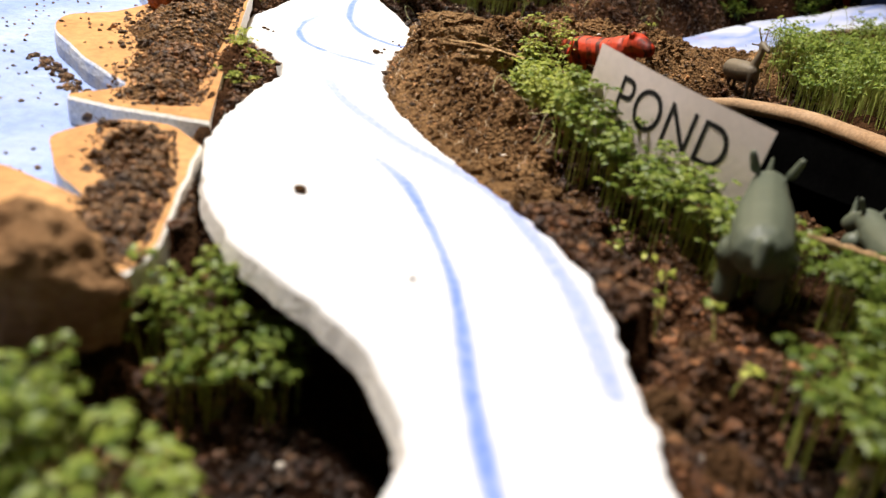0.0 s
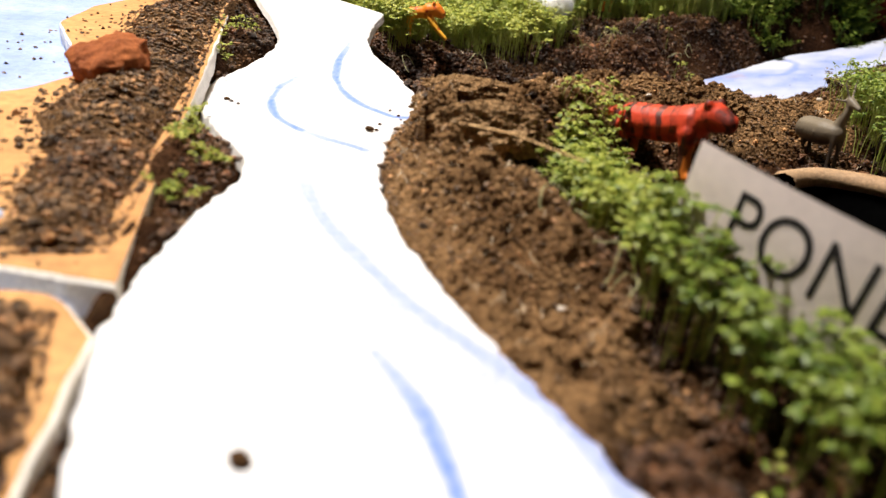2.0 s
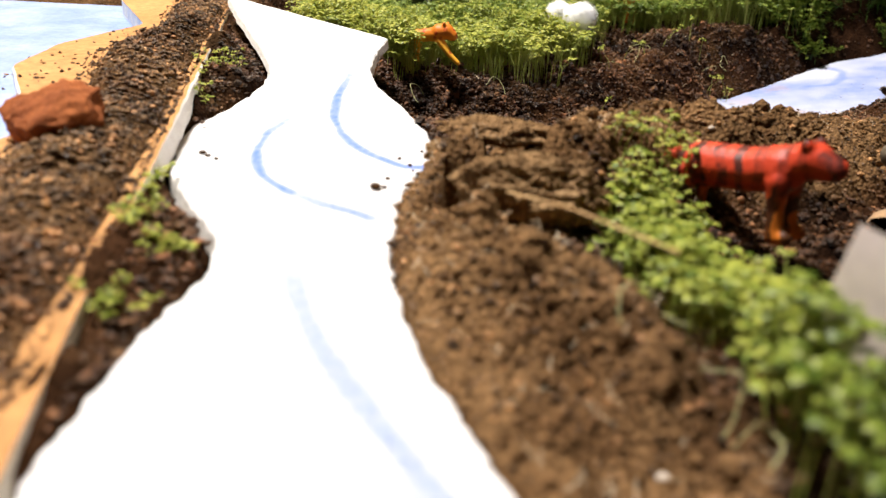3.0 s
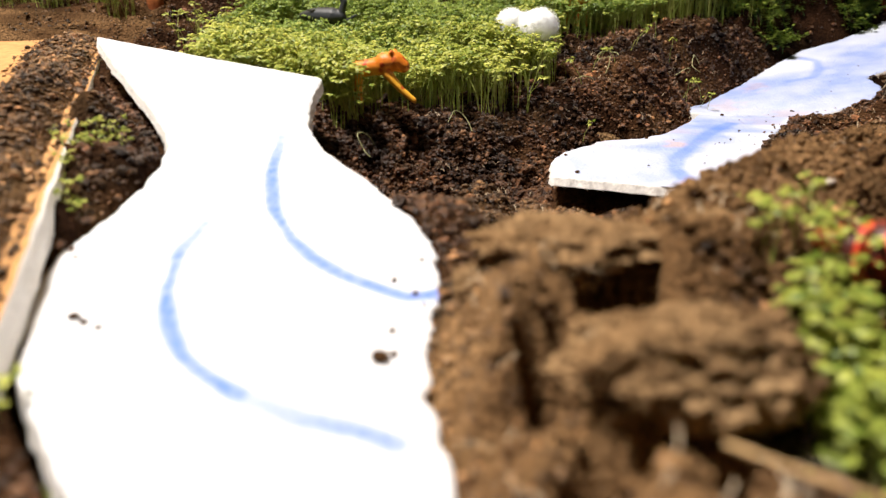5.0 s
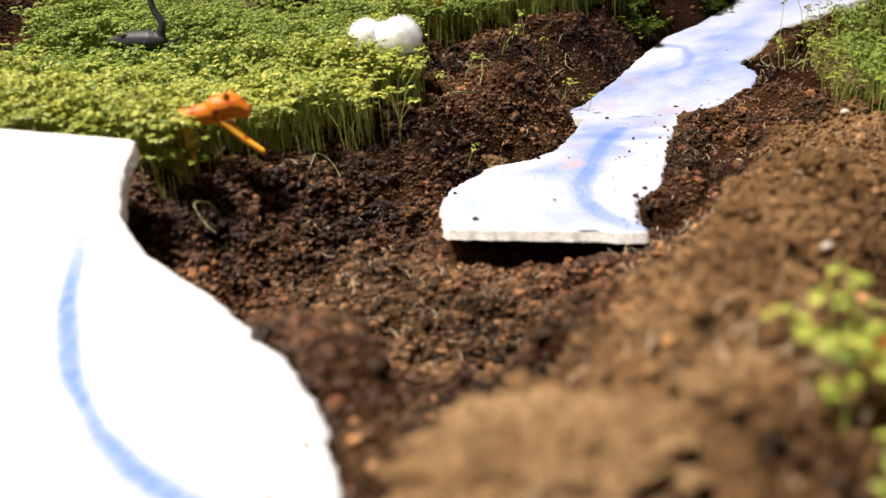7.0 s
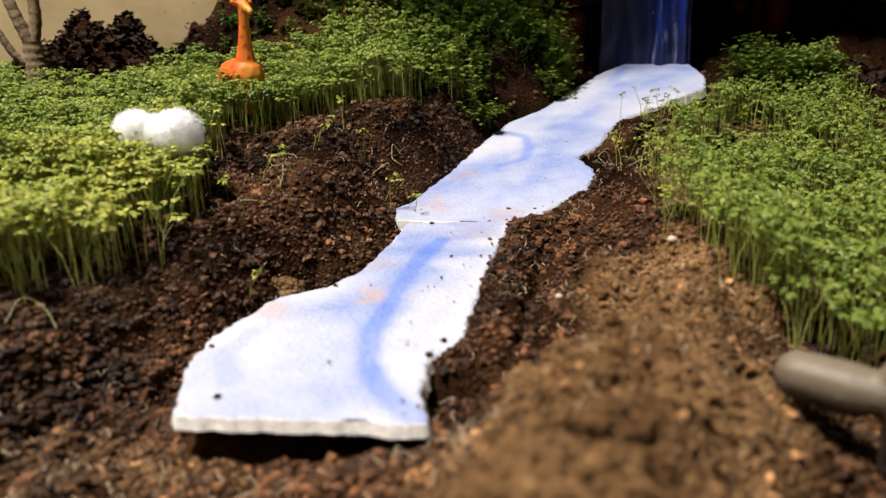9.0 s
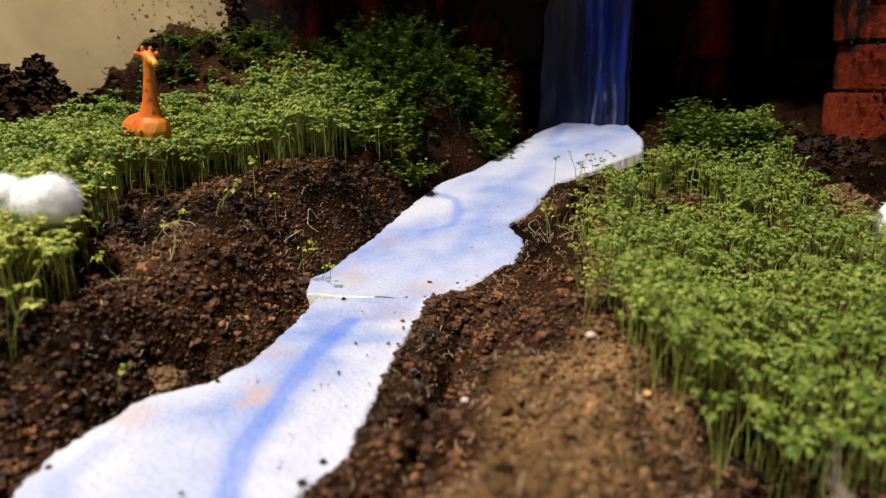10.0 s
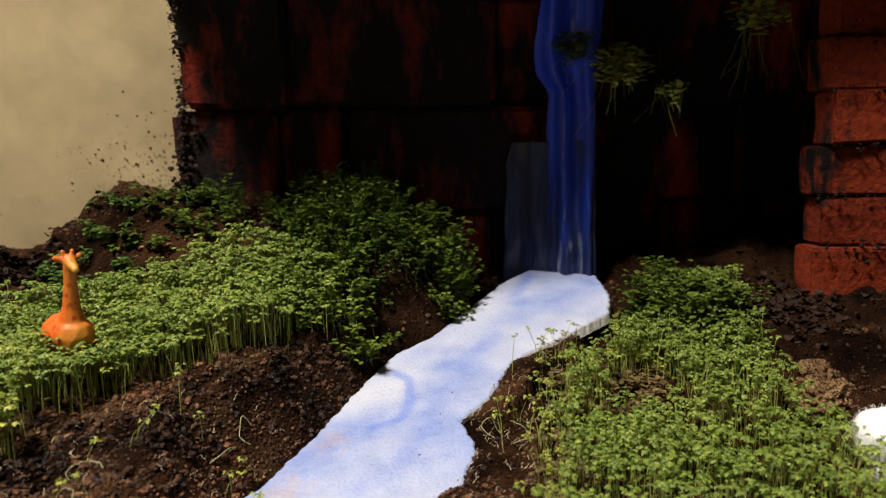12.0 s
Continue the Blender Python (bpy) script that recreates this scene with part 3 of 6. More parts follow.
# ---- sea board and orange land ----
def slab(name, ring, top, thick, mat, side_mat, label, category, wobble=0.0015):
    """A cut board: an outline with roughened edges, a top that follows a slope, and its thickness."""
    ring = np.vstack([np.array(ring, float), ring[0]])
    n = int(np.sum(np.linalg.norm(np.diff(ring, axis=0), axis=1)) / 0.004)
    p = along(ring, n)[:-1]
    c = p.mean(0)
    out = (p - c) / np.linalg.norm(p - c, axis=1)[:, None]
    p = p + out * (wobble * fbm(p[:, 0], p[:, 1], 0.012, 3))[:, None]
    bm = bmesh.new()
    rings = []
    for inset, drop in ((0.0012, 0.0), (0.0, 0.0012), (-0.0006, 0.5 * thick), (0.0, thick)):
        q = p - out * inset
        rings.append([bm.verts.new((a, b, float(top(a, b)) - drop)) for a, b in q])
    f = bm.faces.new(rings[0])
    fb = bm.faces.new(rings[-1][::-1])
    sides = []
    for r0, r1 in zip(rings[:-1], rings[1:]):
        for k in range(len(p)):
            j = (k + 1) % len(p)
            sides.append(bm.faces.new((r0[k], r1[k], r1[j], r0[j])))
    bmesh.ops.recalc_face_normals(bm, faces=bm.faces[:])
    for s in sides:
        s.material_index = 1 if s.normal.x < -0.2 else 2
    bmesh.ops.triangulate(bm, faces=[f, fb])
    ob = part(name, bm, mat)
    ob.data.materials.append(side_mat)
    ob.data.materials.append(FOAM_EDGE)
    return tagged(ob, label, category)


LAND_A = [(-0.100, 0.321), (-0.112, 0.382), (-0.121, 0.432), (-0.130, 0.490), (-0.144, 0.567), (-0.157, 0.641), (-0.184, 0.791), (-0.205, 0.91), (-0.31, 0.91),
          (-0.30, 0.88), (-0.24, 0.775), (-0.268, 0.70), (-0.268, 0.64), (-0.228, 0.572), (-0.20, 0.53), (-0.215, 0.492), (-0.238, 0.475), (-0.236, 0.455), (-0.226, 0.435),
          (-0.184, 0.387), (-0.150, 0.356), (-0.175, 0.335), (-0.141, 0.327)]
LAND_B = [(-0.096, 0.296), (-0.102, 0.303), (-0.111, 0.3135), (-0.1255, 0.3165), (-0.1365, 0.3165), (-0.147, 0.3085), (-0.159, 0.292), (-0.140, 0.260), (-0.116, 0.237), (-0.144, 0.253), (-0.165, 0.262), (-0.21, 0.262), (-0.23, 0.225),
          (-0.16, 0.196), (-0.10, 0.190), (-0.086, 0.196), (-0.084, 0.212)]
slab("orange_land", LAND_A, board_z, 0.013, BOARD, COAST, "orange painted foam land with a jagged white coast", "foam board")
slab("orange_land", LAND_B, board_z, 0.013, BOARD, COAST, "orange painted foam land beside a brown rock", "foam board")
SEA_RING = [(-0.11, 0.31), (-0.16, 0.60), (-0.20, 0.90), (-0.25, 0.92), (-0.7, 0.93), (-1.1, 0.9), (-1.1, 0.1), (-0.6, -0.2), (-0.15, 0.0), (-0.10, 0.1)]
slab("sea_board", SEA_RING, lambda x, y: board_z(x, y) - 0.0135, 0.016, SEA, FOAM_EDGE, "rough board painted pale blue and white as sea", "foam board")


def heap(name, left, right, lift, seed, count, label):
    """Soil strewn on a board between two lines, highest along the middle."""
    rng = np.random.default_rng(seed)
    rows, cols = 150, 40
    L, R = along(left, rows), along(right, rows)
    jag = 0.012 * fbm(np.arange(rows) * 0.01, np.full(rows, seed * 1.0), 0.06, 3)
    L = L + np.stack([jag, 0 * jag], 1)
    u = np.linspace(0, 1, cols)[None, :, None]
    P = L[:, None] * (1 - u) + R[:, None] * u
    X, Y = P[..., 0], P[..., 1]
    arch = np.sin(np.pi * u[..., 0]) ** 0.7 * np.sin(np.pi * np.linspace(0, 1, rows)[:, None]) ** 0.3
    Z = board_z(X, Y) - 0.002 + arch * (lift + 0.010 * fbm(X, Y, 0.02, 3))
    base = part(name, mesh_from(name, np.stack([X, Y, Z], -1).reshape(-1, 3), grid_faces(rows, cols)), SOIL_BED)
    set_dry(base.data, dryness_and_shade(X, Y))
    tagged(base, label, "soil", kind="stuff")
    r, t = rng.random(count), np.clip(rng.normal(0.5, 0.28, count), -0.12, 1.04)
    ri = (r * (rows - 1)).astype(int)
    x, y = L[ri, 0] * (1 - t) + R[ri, 0] * t, L[ri, 1] * (1 - t) + R[ri, 1] * t
    tc = (np.clip(t, 0, 1) * (cols - 1)).astype(int)
    z = np.maximum(Z[ri, tc], board_z(x, y))
    size = 0.00054 * (1 + rng.pareto(2.6, count)).clip(1, 4.2)
    clods("soil_crumbs", x, y, z + 0.2 * size, size, "soil crumbs strewn over the orange land", rng)


heap("soil_heap", [(-0.146, 0.335), (-0.158, 0.36), (-0.172, 0.42), (-0.195, 0.46), (-0.19, 0.5), (-0.19, 0.58), (-0.22, 0.63), (-0.225, 0.70), (-0.225, 0.78), (-0.25, 0.91)],
     [(-0.112, 0.34), (-0.119, 0.39), (-0.128, 0.45), (-0.137, 0.5), (-0.150, 0.57), (-0.163, 0.64), (-0.188, 0.79), (-0.205, 0.91)], 0.011, 21, 19000,
     "strip of brown soil heaped on the orange land")
heap("soil_heap", [(-0.140, 0.312), (-0.135, 0.28), (-0.118, 0.25), (-0.112, 0.20)], [(-0.112, 0.306), (-0.099, 0.27), (-0.093, 0.24), (-0.088, 0.20)], 0.007, 22, 3600,
     "small heap of soil on the orange land")


# ---- rocks ----
def rock(name, at, size, turn, mat, label, seed, cut=0.0):
    """A stone; cut: how many flat faces are broken off it."""
    g = np.random.default_rng(int(abs(seed) * 10) + 1)
    planes = [(Vector(g.normal(size=3)).normalized(), g.uniform(0.55, 0.9)) for _ in range(int(cut))]
    bm = bmesh.new()
    bmesh.ops.create_icosphere(bm, subdivisions=5 if cut else 3, radius=1)
    for v in bm.verts:
        p = v.co * 1.0
        for n, d in planes:
            over = p.dot(n) - d
            if over > 0:
                p = p - n * over * 0.92
        k = 1 + 0.22 * noise.noise(p * 0.9 + Vector((seed, 0, 0))) + 0.12 * noise.noise(p * 2.6 + Vector((0, seed, 0))) + 0.08 * noise.noise(p * 6) + 0.05 * noise.noise(p * 15) + 0.02 * noise.noise(p * 40)
        v.co = Vector((p.x * size[0], p.y * size[1], p.z * size[2])) * k
        v.co.z = max(v.co.z, -0.55 * size[2])
    for f in bm.faces:
        f.smooth = True
    ob = part(name, bm, mat)
    ob.matrix_world = pose(*at, 0, 0, turn)
    return tagged(ob, label, "rock")


rock("rock", (-0.178, 0.514, 0.1025), (0.0225, 0.019, 0.020), 20, RED_ROCK, "rust red rough stone lying on the soil strip", 3.1, 12)
rock("rock", (-0.107, 0.178, 0.053), (0.030, 0.025, 0.032), -15, ROCK, "large brown stone at the edge of the land", 8.7, 14)


# ---- cress ----
def seedling_shape(rng, height, lean):
    """One cress seedling: a bent stem and a head of small three-lobed leaves. Gives places, triangles and which are leaf."""
    v, f, leaf = [], [], []
    a0 = rng.uniform(0, 6.283)
    bend = lean * np.array([math.cos(a0), math.sin(a0)])
    spine = [np.array([bend[0] * t * t, bend[1] * t * t, t * height]) for t in (0, 0.5, 1.0)]
    for k, p in enumerate(spine):
        r = 0.00036 - 0.00006 * k
        for j in range(3):
            w = 2.094 * j
            v.append(p + np.array([r * math.cos(w), r * math.sin(w), 0]))
    for k in range(2):
        for j in range(3):
            a, b = 3 * k + j, 3 * k + (j + 1) % 3
            f += [(a, b, b + 3), (a, b + 3, a + 3)]
    leaf += [0] * len(f)
    tip = spine[-1]
    start = rng.uniform(0, 6.283)
    arms = int(rng.integers(2, 5))
    for k in range(arms):
        w = start + 6.283 * k / arms + rng.uniform(-0.4, 0.4)
        d = np.array([math.cos(w), math.sin(w), 0])
        side = np.array([-math.sin(w), math.cos(w), 0])
        rise = rng.uniform(0.05, 0.6)
        reach = rng.uniform(0.0016, 0.0034)
        root = tip + np.array([0, 0, rng.uniform(-0.002, 0.001)])
        hub = root + d * reach + np.array([0, 0, reach * rise])
        i = len(v)
        v += [root + side * 0.0003, root - side * 0.0003, hub]
        f.append((i, i + 1, i + 2))
        leaf.append(1)
        for turn in (-0.9, 0.0, 0.9):
            e = d * math.cos(turn) + side * math.sin(turn)
            e = e + np.array([0, 0, rng.uniform(-0.35, 0.35)])
            e = e / np.linalg.norm(e)
            g = np.cross([0, 0, 1], e)
            g = g / np.linalg.norm(g)
            ln, wd = rng.uniform(0.0028, 0.0046), rng.uniform(0.0012, 0.0021)
            sag = np.array([0, 0, -0.0006])
            i = len(v)
            v += [hub, hub + e * ln * 0.5 + g * wd, hub + e * ln + sag * 2, hub + e * ln * 0.5 - g * wd, hub + e * ln * 0.55 + np.array([0, 0, 0.0003])]
            f += [(i, i + 4, i + 1), (i + 1, i + 4, i + 2), (i + 2, i + 4, i + 3), (i + 3, i + 4, i)]
            leaf += [1] * 4
    return np.array(v), np.array(f), np.array(leaf)


def cress(name, x, y, height, label, seed, leaf_mat=None, spread=0.15, lean=0.006, size=1.0):
    """A patch of cress, all seedlings joined."""
    rng = np.random.default_rng(seed)
    kinds = [seedling_shape(rng, 0.036, rng.uniform(0, lean)) for _ in range(24)]
    z = rough_z(x, y)
    V, F, M, base = [], [], [], 0
    pick = rng.integers(0, len(kinds), len(x))
    for k, (v, f, m) in enumerate(kinds):
        idx = np.nonzero(pick == k)[0]
        n = len(idx)
        if not n:
            continue
        a = rng.uniform(0, 6.283, n)
        c, s = np.cos(a)[:, None], np.sin(a)[:, None]
        tall = height[idx] / 0.036 * rng.uniform(1 - spread, 1 + spread, n)
        wide = size * rng.uniform(0.85, 1.25, n)
        px, py = v[None, :, 0] * wide[:, None], v[None, :, 1] * wide[:, None]
        # heads keep their own size while the stem stretches
        pz = np.minimum(v[None, :, 2], 0.036) * tall[:, None] + np.maximum(v[None, :, 2] - 0.036, 0)
        q = np.stack([px * c - py * s + x[idx][:, None], px * s + py * c + y[idx][:, None], pz + z[idx][:, None] - 0.001], -1)
        V.append(q.reshape(-1, 3))
        F.append((f[None] + (base + np.arange(n) * len(v))[:, None, None]).reshape(-1, 3))
        M.append(np.tile(m, n))
        base += n * len(v)
    me = mesh_from(name, np.vstack(V), np.vstack(F), False)
    me.materials.append(STEM)
    me.materials.append(leaf_mat or LEAF)
    me.polygons.foreach_set("material_index", np.concatenate(M).astype(np.int32))
    return tagged(part(name, me, None), label, "cress", kind="stuff")


def scatter(rng, n, x0, x1, y0, y1, test):
    x, y = rng.uniform(x0, x1, n), rng.uniform(y0, y1, n)
    k = test(x, y)
    return x[k], y[k]


def terrace(x, y):
    return -0.505 * (x - 0.09) + 0.863 * (y - 0.77), 0.863 * (x - 0.09) + 0.505 * (y - 0.77)


def far_field(x, y):
    n, s = terrace(x, y)
    edge = np.interp(s, [-0.3, -0.05, 0.02, 0.09, 0.13, 0.18, 0.22, 0.25, 0.31, 0.37, 0.44], [0.05, 0.08, 0.074, 0.078, 0.130, 0.158, 0.148, 0.138, 0.112, 0.097, 0.08])
    back = np.interp(x, [-0.3, -0.12, 0.02, 0.1, 0.25, 0.45, 0.6], [1.16, 1.24, 1.22, 1.18, 1.14, 1.12, 1.05])
    lion = (np.abs(x + 0.008) < 0.024) & (y < 0.785)
    loose = 0.032 * fbm(x * 40, y * 40, 0.03, 1)
    return ~lion & (np.hypot(x - 0.205, y - 1.045) > 0.006) & (n > edge + 0.012 * fbm(x, y, 0.03, 2) + loose) & (y < back) & (s < 0.43) & (x > -0.13 + 0.02 * fbm(x, y, 0.04, 2)) & free_of_foam(x, y) & ((x > -0.04) | (y > 0.80))


def right_field(x, y):
    a = 0.863 * (x - 0.38) + 0.505 * (y - 0.64)
    b = -0.505 * (x - 0.38) + 0.863 * (y - 0.64)
    front = np.interp(b, [-0.3, 0.0, 0.054, 0.075, 0.085, 0.10, 0.115, 0.123, 0.148, 0.165, 0.2, 0.25], [-0.06, -0.055, -0.05, -0.04, -0.01, 0.04, 0.10, 0.16, 0.225, 0.30, 0.37, 0.39])
    p = np.hypot((x - POND_X) / (POND_A + 0.012), (y - POND_Y) / (POND_B + 0.012))
    return (a > front + 0.03 * fbm(x, y, 0.03, 2) + 0.05 * fbm(x * 40, y * 40, 0.03, 1)) & (p > 1) & free_of_foam(x, y, 0.012) & (b < np.interp(a, [0.1, 0.2, 0.27, 0.33, 0.38, 0.5], [0.13, 0.155, 0.155, 0.135, 0.105, 0.09]) + 0.02 * fbm(x, y, 0.02, 2)) & (x < np.where(y > 0.77, 0.627 + 0.95 * (y - 0.783), 0.63) + 0.03 * fbm(x, y, 0.03, 2)) & (np.hypot((x - 0.565) / 0.035, (y - 0.868) / 0.03) + 0.8 * fbm(x, y, 0.02, 2) > 0.75)


rng = np.random.default_rng(77)
x, y = scatter(rng, 25500, -0.18, 0.55, 0.72, 1.25, far_field)
# the darker lawn leaf takes over towards the back
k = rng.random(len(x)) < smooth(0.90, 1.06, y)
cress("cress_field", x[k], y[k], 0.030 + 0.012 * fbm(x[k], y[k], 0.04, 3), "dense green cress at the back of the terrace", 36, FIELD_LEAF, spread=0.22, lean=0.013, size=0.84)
x, y = x[~k], y[~k]
cress("cress_field", x, y, 0.030 + 0.012 * fbm(x, y, 0.04, 3), "dense bright green cress on the back terrace", 31, spread=0.24, lean=0.016, size=0.88)
x, y = scatter(rng, 10800, 0.24, 0.75, 0.42, 1.0, right_field)
cress("cress_field", x, y, 0.030 + 0.010 * smooth(0.75, 0.62, y) + 0.014 * fbm(x, y, 0.035, 3), "dense green cress lawn beside the river", 32, FIELD_LEAF, spread=0.28, lean=0.013, size=0.76)


def withered_band(x, y):
    a = 0.863 * (x - 0.38) + 0.505 * (y - 0.64)
    b = -0.505 * (x - 0.38) + 0.863 * (y - 0.64)
    front = np.interp(b, [0.085, 0.10, 0.115, 0.123, 0.148, 0.165, 0.2], [-0.01, 0.04, 0.10, 0.16, 0.225, 0.30, 0.37])
    return (a > front - 0.07) & (a < front + 0.025) & (b > 0.10) & free_of_foam(x, y, 0.013)


x, y = scatter(rng, 2600, 0.3, 0.62, 0.7, 1.0, withered_band)
k = rng.random(len(x)) < 0.6
cress("cress_band", x[k], y[k], 0.010 + 0.014 * rng.random(k.sum()), "withered brown sprouts beside the river", 37, WITHERED, spread=0.3, lean=0.02, size=0.6)
cress("cress_band", x[~k], y[~k], 0.012 + 0.018 * rng.random((~k).sum()), "sparse thin sprouts beside the river", 38, LEAF, spread=0.3, lean=0.016, size=0.6)


def strip(x, y):
    d = line_distance(x, y, [(0.068, 0.47), (0.074, 0.40), (0.088, 0.33), (0.112, 0.27), (0.128, 0.245)])
    return (d < 0.0145 + 0.004 * smooth(0.36, 0.30, y) + 0.02 * fbm(x, y, 0.03, 2)) & free_of_foam(x, y)


x, y = scatter(rng, 4000, 0.0, 0.20, 0.2, 0.5, strip)
k = y > 0.36
cress("cress_strip", x[k], y[k], 0.019 + 0.009 * rng.random(k.sum()), "strip of pale green cress before the paper sign", 33, STRIP_LEAF)
q = rng.random(110)
cress("cress_strip", np.interp(q, [0, 0.5, 1], [0.056, 0.059, 0.070]) + rng.normal(0, 0.004, 110), 0.46 - 0.12 * q, 0.013 + 0.010 * rng.random(110), "thin leaning sprouts at the edge of the cress strip", 39, STRIP_LEAF, spread=0.3, lean=0.022, size=0.7)
k |= (rng.random(len(k)) < 0.2 + 0.3 * smooth(0.30, 0.26, y))
cress("cress_strip", x[~k], y[~k], 0.022 + 0.011 * rng.random((~k).sum()), "strip of green cress beside the rhinoceros", 35, BUSH_LEAF)
x, y = scatter(rng, 650, 0.11, 0.24, 0.10, 0.25, lambda x, y: (x > 0.112 + 0.02 * fbm(x, y, 0.03, 2)) & ((np.hypot(x - 0.115, y - 0.205) > 0.030) & (np.hypot(x - 0.13, y - 0.24) > 0.026)))
cress("cress_patch", x, y, np.full(len(x), 0.026), "loose green cress round the rhinoceros figures", 34, LEAF_SHADED)


def clump(cx, cy, r, n, height, seed, label, mat=None, size=1.0, lean=0.012, name="cress_clump"):
    g = np.random.default_rng(seed)
    a, q = g.uniform(0, 6.283, n), r * np.sqrt(g.random(n))
    return cress(name, cx + q * np.cos(a), cy + q * np.sin(a), height * g.uniform(0.6, 1.1, n), label, seed, mat, 0.2, lean, size)


clump(-0.066, 0.190, 0.016, 60, 0.034, 41, "tuft of bright green cress beside the brown stone", BUSH_LEAF, 0.8)
clump(-0.040, 0.780, 0.013, 60, 0.030, 148, "cress round the hind legs of the lion", LEAF, 0.9)
clump(-0.046, 0.798, 0.016, 70, 0.034, 48, "cress round the hind legs of the lion", LEAF, 0.76)
clump(-0.040, 0.185, 0.010, 14, 0.026, 42, "small tuft of cress in the hollow", LEAF_SHADED)
clump(-0.064, 0.110, 0.020, 30, 0.033, 43, "tuft of green cress at the edge of the board", BUSH_LEAF)
clump(-0.085, 0.125, 0.013, 30, 0.036, 44, "tuft of green cress at the edge of the board", BUSH_LEAF)
clump(-0.105, 0.43, 0.010, 22, 0.004, 45, "low moss and sprouts between board and foam", LEAF, 0.5)
clump(-0.108, 0.395, 0.008, 16, 0.004, 46, "low moss and sprouts between board and foam", LEAF, 0.5)
clump(-0.152, 0.68, 0.010, 22, 0.008, 47, "low moss and sprouts between board and foam", LEAF, 0.5)
clump(0.075, 0.492, 0.018, 34, 0.012, 49, "pale sprouts on the soil mound", LEAF, 0.75)
clump(0.092, 0.512, 0.016, 20, 0.014, 50, "pale sprouts on the soil mound", LEAF, 0.75)
for k in range(9):
    clump(-0.120 - 0.006 * k, 0.44 + 0.03 * k, 0.010, 16, 0.005, 70 + k, "thin line of moss and sprouts along the board", LEAF, 0.55)
for k in range(10):
    clump(-0.25 - 0.02 * k, 1.12 + 0.03 * (k % 3) + 0.008 * k, 0.022, 46, 0.030, 130 + k, "cress behind the bare soil bank", LEAF, 0.85)
clump(-0.16, 1.02, 0.022, 16, 0.026, 145, "thin yellowish sprouts at the edge of the cress", LEAF, 0.8)
clump(-0.13, 0.90, 0.020, 14, 0.022, 146, "thin yellowish sprouts at the edge of the cress", LEAF, 0.8)
# herbs at the foot of the bricks, shade put into their darker leaf colours
def bush(cx, cy, r, n, height, seed, label, mat=None, leaf=0.0075):
    """A leafy herb: arching stems set with small leaves all the way up."""
    g = np.random.default_rng(seed)
    V, F, M = [], [], []
    for k in range(n):
        a, q = g.uniform(0, 6.283), r * math.sqrt(g.random())
        root = np.array([cx + q * math.cos(a), cy + q * math.sin(a), 0.0])
        root[2] = float(rough_z(root[0], root[1])) - 0.002
        w = g.uniform(0, 6.283)
        out = np.array([math.cos(w), math.sin(w), 0]) * height * g.uniform(0.1, 0.6)
        tall = height * g.uniform(0.4, 1.1) * (1 - 0.5 * (q / r) ** 2)
        line = [root + out * t * t + np.array([0, 0, tall * t]) for t in (0, 0.33, 0.66, 1.0)]
        for p0, p1 in zip(line[:-1], line[1:]):
            i = len(V)
            V += [p0 + [0.0004, 0, 0], p0 - [0.0004, 0, 0], p1 - [0.0003, 0, 0], p1 + [0.0003, 0, 0]]
            F += [(i, i + 1, i + 2), (i, i + 2, i + 3)]
            M += [0, 0]
        for j in range(int(g.integers(20, 32))):
            t = g.uniform(0.25, 1.0) ** 0.7
            p = root + out * t * t + np.array([0, 0, tall * t])
            w = g.uniform(0, 6.283)
            e = np.array([math.cos(w), math.sin(w), g.uniform(-0.3, 0.6)])
            e = e / np.linalg.norm(e)
            sd = np.cross(e, [0, 0, 1.0])
            ln = leaf * g.uniform(0.45, 0.9)
            p = p + e * ln * 0.4
            i = len(V)
            V += [p, p + e * ln * 0.55 + sd * ln * 0.46, p + e * ln - [0, 0, ln * 0.15], p + e * ln * 0.55 - sd * ln * 0.46, p + e * ln * 0.5 + [0, 0, -ln * 0.1]]
            F += [(i, i + 4, i + 1), (i + 1, i + 4, i + 2), (i + 2, i + 4, i + 3), (i + 3, i + 4, i)]
            M += [1] * 4
    V, F, M = np.array(V), np.array(F), np.array(M)
    thing = new("herb_bush")
    for name, pick, m in (("stem_tangle", M == 0, LEAF_DARK), ("foliage", M == 1, mat or LEAF_DARK)):
        used, f = np.unique(F[pick], return_inverse=True)
        tagged(part(name, mesh_from(name, V[used], f.reshape(-1, 3), False), m, thing), kind="stuff")
    return tagged(thing, label, "herb")


bush(0.460, 1.125, 0.066, 280, 0.064, 51, "dark green bushy herb at the foot of the bricks", LEAF_SHADED, 0.0066)
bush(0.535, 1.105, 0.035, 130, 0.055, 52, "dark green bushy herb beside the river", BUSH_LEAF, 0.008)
bush(0.375, 1.20, 0.06, 50, 0.034, 53, "sparse dark herb before the bricks", LEAF_SHADED, 0.0085)
bush(0.31, 1.20, 0.06, 40, 0.026, 56, "sparse dark herb before the cream wall", LEAF_SHADED, 0.008)
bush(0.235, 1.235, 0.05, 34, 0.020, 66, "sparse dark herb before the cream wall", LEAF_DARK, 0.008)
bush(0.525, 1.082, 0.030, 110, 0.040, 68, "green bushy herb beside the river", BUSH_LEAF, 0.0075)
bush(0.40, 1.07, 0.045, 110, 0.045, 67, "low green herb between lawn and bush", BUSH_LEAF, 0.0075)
bush(0.678, 0.912, 0.048, 240, 0.058, 54, "green bushy herb beside the river's head", LEAF_SHADED, 0.0095)
